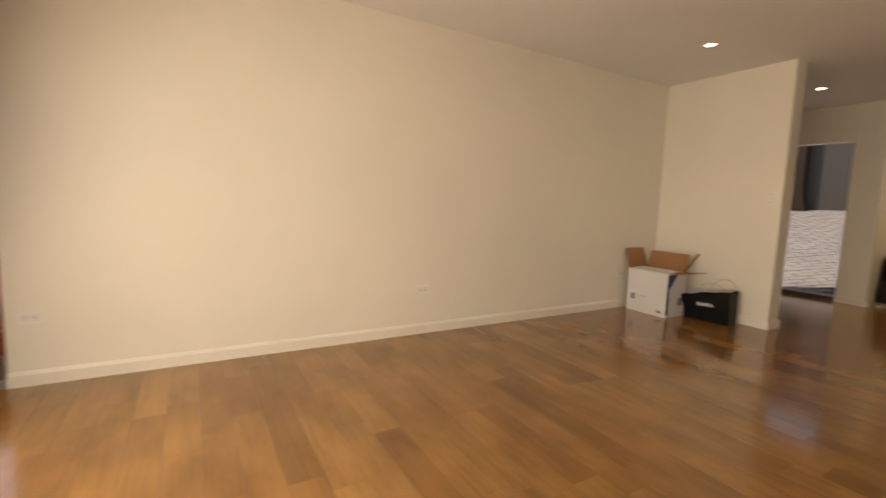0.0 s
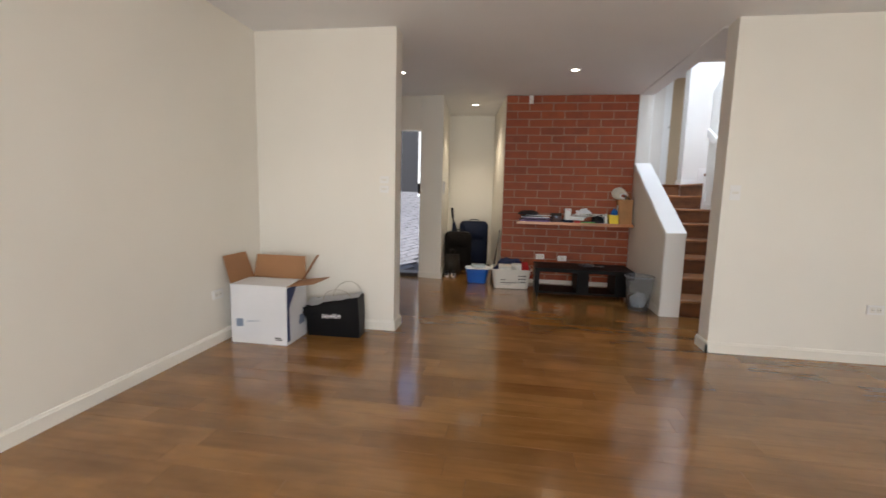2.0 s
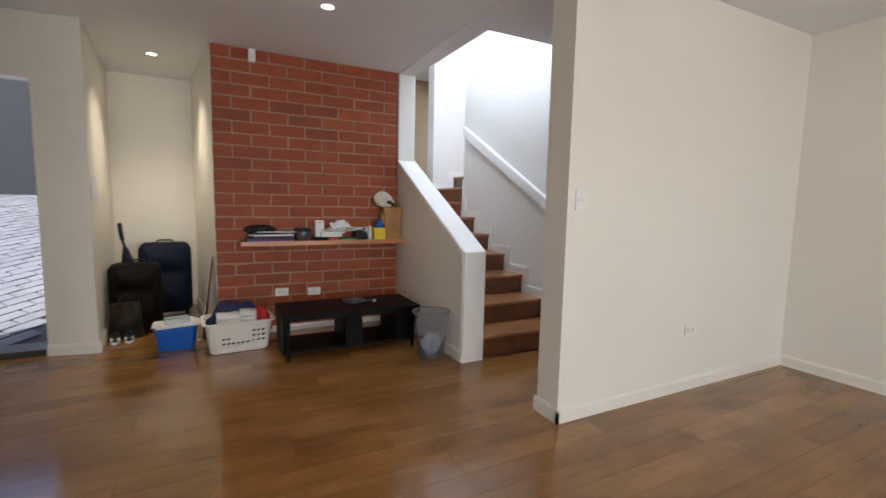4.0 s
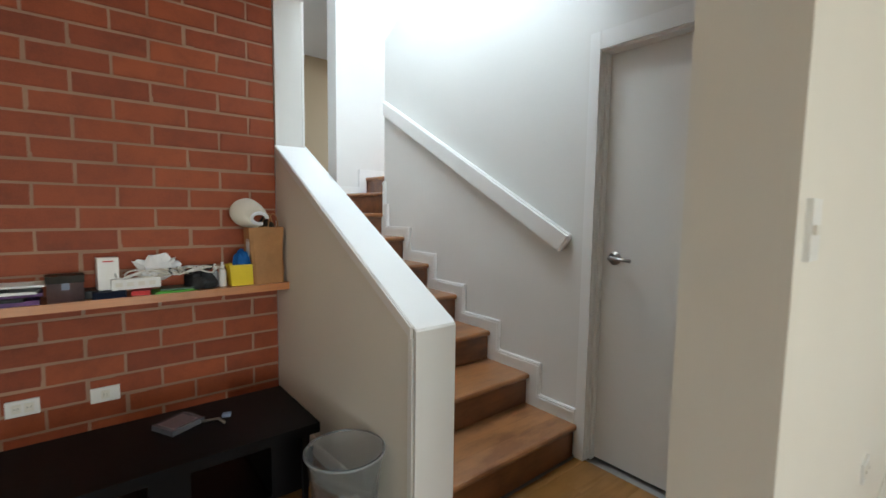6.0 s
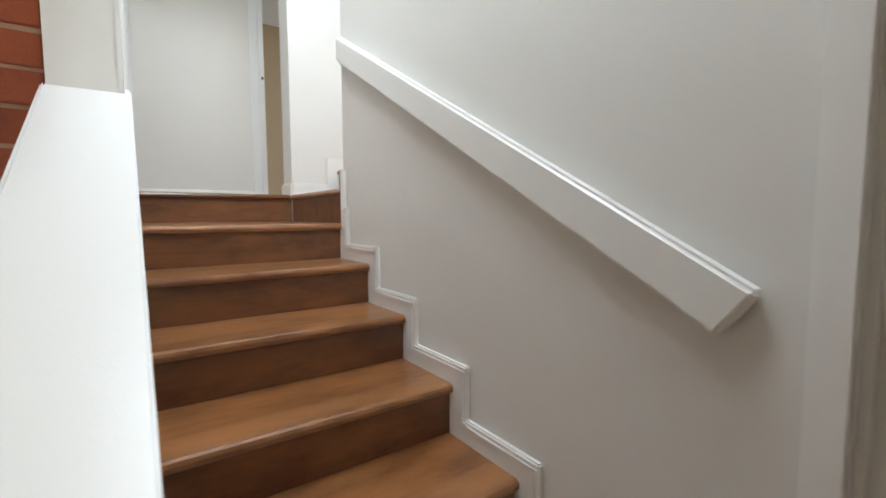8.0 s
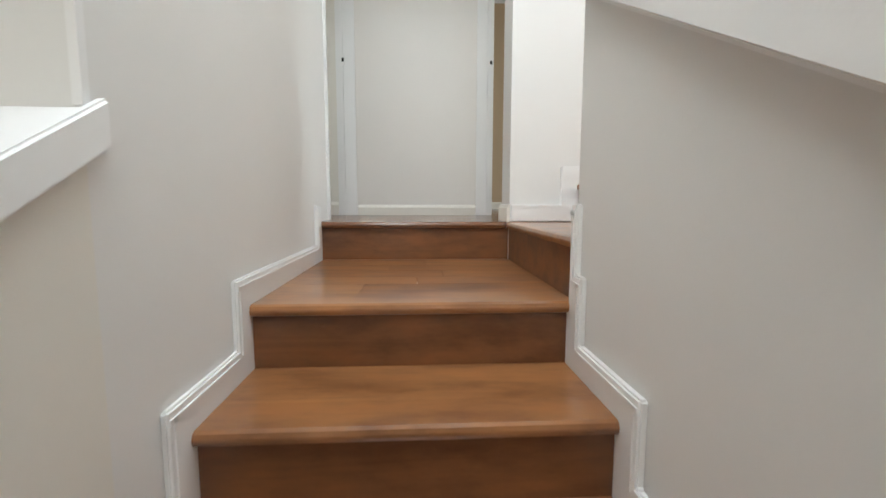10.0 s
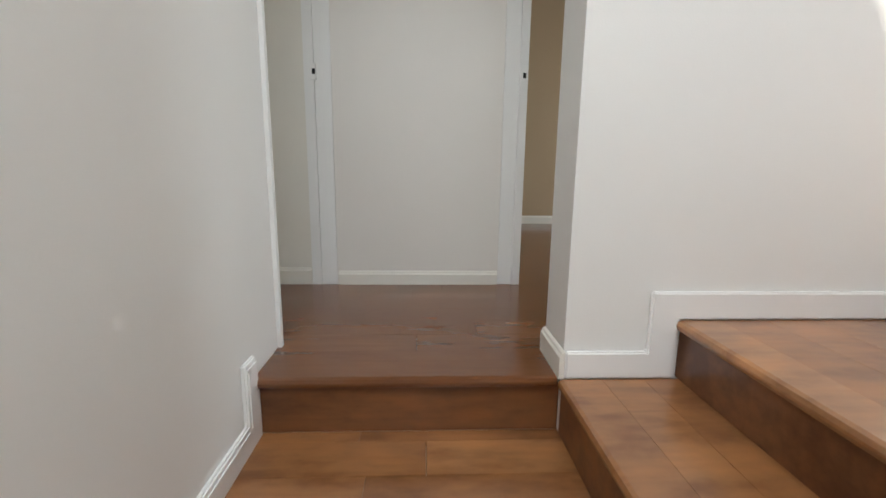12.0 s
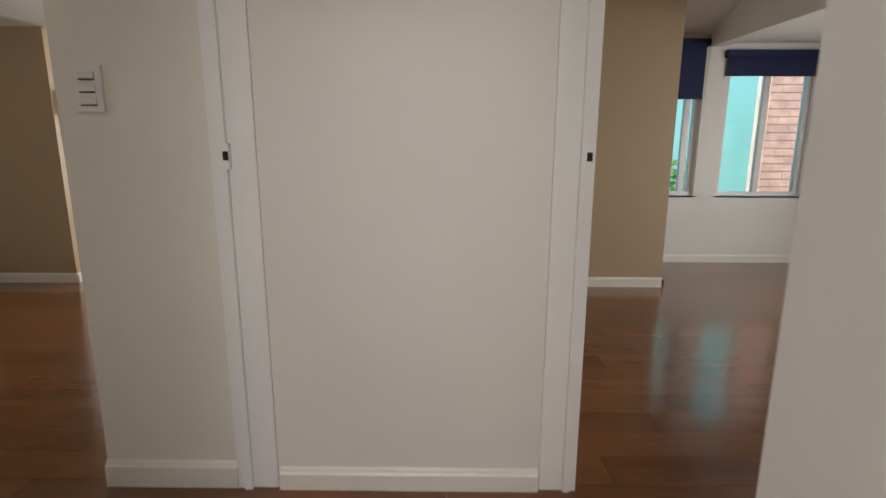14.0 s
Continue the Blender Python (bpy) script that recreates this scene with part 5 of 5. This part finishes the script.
# ---- windows and blinds of the upper rooms ----
def window(name, label, x0, x1, z0, z1, y, splits):
    w = tagged(new(name), label, "window", kind="structure")
    fr = 0.045
    part("window_frame", boxes((x0, y, z0, x0 + fr, y + 0.06, z1), (x1 - fr, y, z0, x1, y + 0.06, z1), (x0 + fr, y, z0, x1 - fr, y + 0.06, z0 + fr), (x0 + fr, y, z1 - fr, x1 - fr, y + 0.06, z1)), ALU, w)
    for s in splits:
        part("mullion", boxes((s - 0.03, y + 0.004, z0 + fr, s + 0.03, y + 0.056, z1 - fr)), ALU, w)
    edges = [x0 + fr] + [v for s in splits for v in (s - 0.03, s + 0.03)] + [x1 - fr]
    for a, b in zip(edges[::2], edges[1::2]):
        ob = part("pane", boxes((a, y + 0.027, z0 + fr, b, y + 0.032, z1 - fr)), GLASS, w)
        ob.visible_shadow = False
    part("window_sill", soften(boxes((x0 - 0.03, y - 0.06, z0 - 0.02, x1 + 0.03, y - 0.001, z0 - 0.001)), 0.004), ALU, w)


window("window_1", "narrow white bedroom window over a shrub", 6.95, 7.447, 2.247, 3.75, 8.94, [7.33])
window("window_2", "white bedroom window facing turquoise and brick walls", 7.716, 8.653, 2.247, 3.75, 8.94, [8.18])


def roller_blind(label, x0, x1, z1, z0, y, material):
    t = thing("roller_blind", label, "blind", ((x0 + x1) / 2, y, z1), 0, "roller blinds")
    w = (x1 - x0) / 2
    part("cassette", soften(boxes((-w - 0.02, -0.055, -0.07, w + 0.02, 0.0, 0.0)), 0.006), material, t)
    part("cloth", boxes((-w, -0.022, z0 - z1 + 0.02, w, -0.018, -0.071)), material, t)
    part("bottom_rail", soften(boxes((-w, -0.028, z0 - z1, w, -0.012, z0 - z1 + 0.02)), 0.004), material, t)
    bm = bmesh.new()
    tube(bm, [(w + 0.012, -0.04, -0.06), (w + 0.014, -0.035, -0.75), (w + 0.022, -0.035, -0.80), (w + 0.030, -0.035, -0.75), (w + 0.026, -0.04, -0.06)], 0.003, 6)
    part("chain", bm, PLASTIC_WHITE, t, "white pull chain", True)


roller_blind("dark blue roller blind half drawn over a window", 6.93, 7.43, 3.90, 3.29, 8.878, TINT)
roller_blind("dark blue roller blind rolled up over a window", 7.66, 8.72, 3.79, 3.53, 8.878, TINT)
# window of the left room
wl = tagged(new("window_3"), "white window over green foliage", "window", kind="structure")
part("window_frame", boxes((1.11, 7.93, 2.21, 1.17, 7.99, 3.08), (1.11, 9.09, 2.21, 1.17, 9.15, 3.08), (1.11, 7.99, 2.21, 1.17, 9.09, 2.26), (1.11, 7.99, 3.03, 1.17, 9.09, 3.08), (1.112, 8.51, 2.26, 1.168, 8.56, 3.03)), ALU, wl)
ob = part("pane", boxes((1.137, 7.99, 2.26, 1.143, 8.51, 3.03), (1.137, 8.56, 2.26, 1.143, 9.09, 3.03)), GLASS, wl)
ob.visible_shadow = False
t = thing("roller_blind", "pale roller blind half drawn over a window", "blind", (1.244, 8.54, 3.46), 0, "roller blinds")
part("cassette", soften(boxes((0, -0.60, -0.06, 0.05, 0.62, 0.0)), 0.006), BLIND_PALE, t)
part("cloth", boxes((0.020, -0.59, -0.40, 0.024, 0.60, -0.061)), BLIND_PALE, t)
part("bottom_rail", soften(boxes((0.014, -0.59, -0.42, 0.030, 0.60, -0.40)), 0.004), BLIND_PALE, t)
lath = thing("curtain_bracket", "dark wooden bracket beside the window", "bracket", (1.244, 7.85, 2.98))
part("block", soften(boxes((0, -0.02, 0, 0.03, 0.02, 0.20)), 0.004), LEATHER, lath)

# outside the upper windows
structure("wall_turquoise", boxes((4.5, 11.8, -0.4, 16, 12.0, 6.4)), TEAL, "turquoise garden wall behind the house", "wall")
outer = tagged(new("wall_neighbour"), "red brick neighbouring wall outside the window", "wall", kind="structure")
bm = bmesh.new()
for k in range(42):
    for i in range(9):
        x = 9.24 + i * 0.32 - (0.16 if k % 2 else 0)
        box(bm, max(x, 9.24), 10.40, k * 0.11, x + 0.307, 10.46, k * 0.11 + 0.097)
# brick colour lightened, with strong sunlight put into it
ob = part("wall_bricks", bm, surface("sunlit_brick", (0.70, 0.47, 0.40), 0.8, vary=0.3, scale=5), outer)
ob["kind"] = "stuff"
part("wall_core", boxes((9.25, 10.412, -0.4, 12.0, 10.7, 4.8)), surface("pale_outside_mortar", (0.62, 0.54, 0.49), 0.9), outer, "mortar core")


def shrub(label, at, size, count, seed, leaf=0.06):
    """Twigs with many single leaves."""
    t = thing("shrub", label, "shrub", at)
    o = random.Random(seed)
    bm = bmesh.new()
    for i in range(9):
        a, b = o.uniform(0, 6.28), o.uniform(0.2, 0.9)
        end = (size[0] * b * 0.45 * math.cos(a), size[1] * b * 0.45 * math.sin(a), size[2] * o.uniform(0.6, 0.95))
        tube(bm, [(0.02 * math.cos(a), 0.02 * math.sin(a), 0), (end[0] * 0.3, end[1] * 0.3, end[2] * 0.45), end], 0.010, 5)
    part("twigs", bm, BARK, t)
    verts, faces = [], []
    for i in range(count):
        d = Vector((o.gauss(0, 1), o.gauss(0, 1), o.gauss(0, 1))).normalized() * o.uniform(0.45, 1.0) ** 0.5
        c = Vector((d.x * size[0] / 2, d.y * size[1] / 2, size[2] * (0.55 + 0.45 * d.z)))
        c += 0.08 * noise.noise_vector(c * 3)
        u = Vector((o.gauss(0, 1), o.gauss(0, 1), o.gauss(0, 0.6))).normalized() * leaf * o.uniform(0.6, 1.2)
        v = u.orthogonal().normalized() * leaf * 0.35
        n = len(verts)
        verts += [c - u, c + v, c + u, c - v]
        faces.append((n, n + 1, n + 2, n + 3))
    me = bpy.data.meshes.new("leaves")
    me.from_pydata(verts, [], faces)
    me.materials.append(LEAF)
    ob = new("leaves", me)
    ob.parent = t
    ob["kind"] = "stuff"


shrub("green garden shrub below the bedroom window", (7.75, 10.2, -0.35), (1.3, 0.9, 3.15), 2600, 1)
shrub("green leafy shrub outside an upper window", (0.52, 8.45, 1.10), (0.80, 1.1, 2.9), 5600, 2, 0.06)

# ---- pieces of floors and walls ----
board_meshes = {}


def board_mesh(length, width, thick, material):
    key = (round(length, 3), round(width, 3), material.name)
    if key not in board_meshes:
        bm = boxes((0, 0, -thick, length, width, 0))
        top = [e for e in bm.edges if all(v.co.z > -1e-6 for v in e.verts)]
        bmesh.ops.bevel(bm, geom=top, offset=0.0003, segments=1, affect="EDGES")
        board_meshes[key] = mesh_of(bm, "floor_board", material)
    return board_meshes[key]


def lay_boards(parent, rest_name, rect, z, near, material, far_material, seed, width=0.15):
    """Staggered boards along x over a rectangle; those inside near are pieces of their own."""
    rnd = random.Random(seed)
    x0, y0, x1, y1 = rect
    rest = bmesh.new()
    y = y0
    while y < y1 - 0.01:
        w = min(width, y1 - y)
        x = x0
        first = True
        while x < x1 - 0.01:
            length = rnd.choice((0.55, 0.75, 0.9, 1.05, 1.2, 1.4))
            if first:
                length *= rnd.choice((0.4, 0.7, 1.0))
                first = False
            length = round(length, 2)
            if x + length > x1 - 0.12:
                length = x1 - x
            if near[0] < x + length / 2 < near[2] and near[1] < y < near[3]:
                ob = new("floor_board", board_mesh(length - 0.0008, w - 0.0008, 0.012, material))
                ob.location = (x, y, z)
                ob.rotation_euler = (rnd.uniform(-0.0035, 0.0035), rnd.uniform(-0.0004, 0.0004), 0)
                ob.parent = parent
            else:
                box(rest, x, y, z - 0.012, x + length - 0.0012, y + w - 0.0012, z)
            x += length
        y += w
    if rest.verts:
        ob = part(rest_name, rest, far_material, parent)
        ob["kind"] = "stuff"
    else:
        rest.free()


floor = tagged(new("floor"), "varnished oak board floor of the living room", "floor", kind="structure")
lay_boards(floor, "far_boards", (0.0, -6.0, 6.30, 0.05), 0.0, (0.0, -4.5, 5.2, 0.05), FLOOR, FLOOR_FAR, 11)
lay_boards(floor, "passage_far_boards", (0.0, 0.05, 5.0, 1.15), 0.0, (1.2, 0.0, 5.0, 1.2), FLOOR, FLOOR_FAR, 12)
lay_boards(floor, "alcove_boards", (0.0, 1.15, 3.893, 2.62), 0.0, (0.6, 1.1, 3.93, 2.6), FLOOR, FLOOR_FAR, 13)
lay_boards(floor, "alcove_back_boards", (1.0, 2.62, 2.3, 4.15), 0.0, (0, 0, 0, 0), FLOOR, FLOOR_FAR, 14)
upper_floor = tagged(new("floor_upper"), "dark varnished board floor of the upper hall", "floor", kind="structure")
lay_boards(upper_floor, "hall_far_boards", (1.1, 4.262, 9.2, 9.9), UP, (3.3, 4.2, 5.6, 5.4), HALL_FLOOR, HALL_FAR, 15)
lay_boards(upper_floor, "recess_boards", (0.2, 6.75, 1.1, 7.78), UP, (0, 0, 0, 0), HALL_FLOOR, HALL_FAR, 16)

# red bricks: stretcher bond
brick_meshes = {}


def brick_mesh(length, height, depth=0.05, kind=0):
    key = (round(length, 2), round(height, 3), kind)
    if key not in brick_meshes:
        rnd = random.Random(hash(key) % 1000)
        bm = boxes((0, 0, 0, length, depth, height))
        for v in bm.verts:
            if v.co.y < 0.001:
                v.co += Vector((rnd.uniform(-0.002, 0.002), rnd.uniform(-0.0015, 0.0015), rnd.uniform(-0.002, 0.002)))
        front = [e for e in bm.edges if all(v.co.y < 0.01 for v in e.verts)]
        bmesh.ops.bevel(bm, geom=front, offset=0.004, segments=2, affect="EDGES")
        brick_meshes[key] = mesh_of(bm, "brick", BRICK)
    return brick_meshes[key]


def lay_bricks(parent, x0, x1, y, z0, z1, first_joint, pitch, course, joint_z, gap=0.013, depth=0.02):
    rnd = random.Random(3)
    k = -1
    while True:
        zb = joint_z + course * k
        k += 1
        if zb > z1 - 0.02:
            break
        lo, hi = max(zb + gap / 2, z0), min(zb + course - gap / 2, z1)
        if hi - lo < 0.02:
            continue
        start = first_joint + (0 if (k - 1) % 2 == 0 else pitch / 2)
        x = start - pitch * math.ceil((start - x0) / pitch + 1)
        while x < x1:
            a, b = max(x + gap / 2, x0), min(x + pitch - gap / 2, x1)
            if b - a > 0.02:
                ob = new("brick", brick_mesh(b - a, hi - lo, depth, rnd.randrange(3)))
                ob.location = (a, y + rnd.uniform(-0.0015, 0.0015), lo)
                ob.parent = parent
            x += pitch


brick_wall = tagged(new("wall_brick"), "exposed red brick wall with pale mortar joints", "wall", kind="structure")
lay_bricks(brick_wall, 2.152, 3.890, 2.615, 0.0, H, 3.104, 0.318, 0.1077, 0.026)
part("mortar_bed", boxes((2.153, 2.6205, 0, 3.8915, 2.6265, H - 0.001)), MORTAR, brick_wall, "pale mortar joints")

# pavers on the ramp, in rows across the slope
bm = bmesh.new()
rnd = random.Random(9)
way = Vector((math.sin(radians(45)), math.cos(radians(45)), 0))
across = Vector((way.y, -way.x, 0))
for i in range(-48, 48):
    for j in range(-14, 42):
        c = Vector((-1.5, 5.6, 0)) + across * (i * 0.15) + way * ((j - 14) * 0.30 + (0.15 if i % 2 else 0))
        if not (-4.5 < c.x < 0.68 and 3.05 < c.y < 9.3):
            continue
        corners = [c + across * (sx * 0.066) + way * (sy * 0.142) for sx, sy in ((-1, -1), (1, -1), (1, 1), (-1, 1))]
        lift = rnd.uniform(-0.002, 0.004)
        lower = [bm.verts.new((p.x, p.y, ramp_z(p.y) - 0.012)) for p in corners]
        upper = [bm.verts.new((p.x * 0.97 + c.x * 0.03, p.y * 0.97 + c.y * 0.03, ramp_z(p.y) + 0.010 + lift)) for p in corners]
        bm.faces.new(upper)
        for a in range(4):
            b = (a + 1) % 4
            bm.faces.new((lower[a], lower[b], upper[b], upper[a]))
bmesh.ops.recalc_face_normals(bm, faces=bm.faces)
tagged(new("ramp_pavers", mesh_of(bm, "ramp_pavers", PAVER)), "pale stone pavers laid diagonally on the ramp", "pavers", kind="stuff")
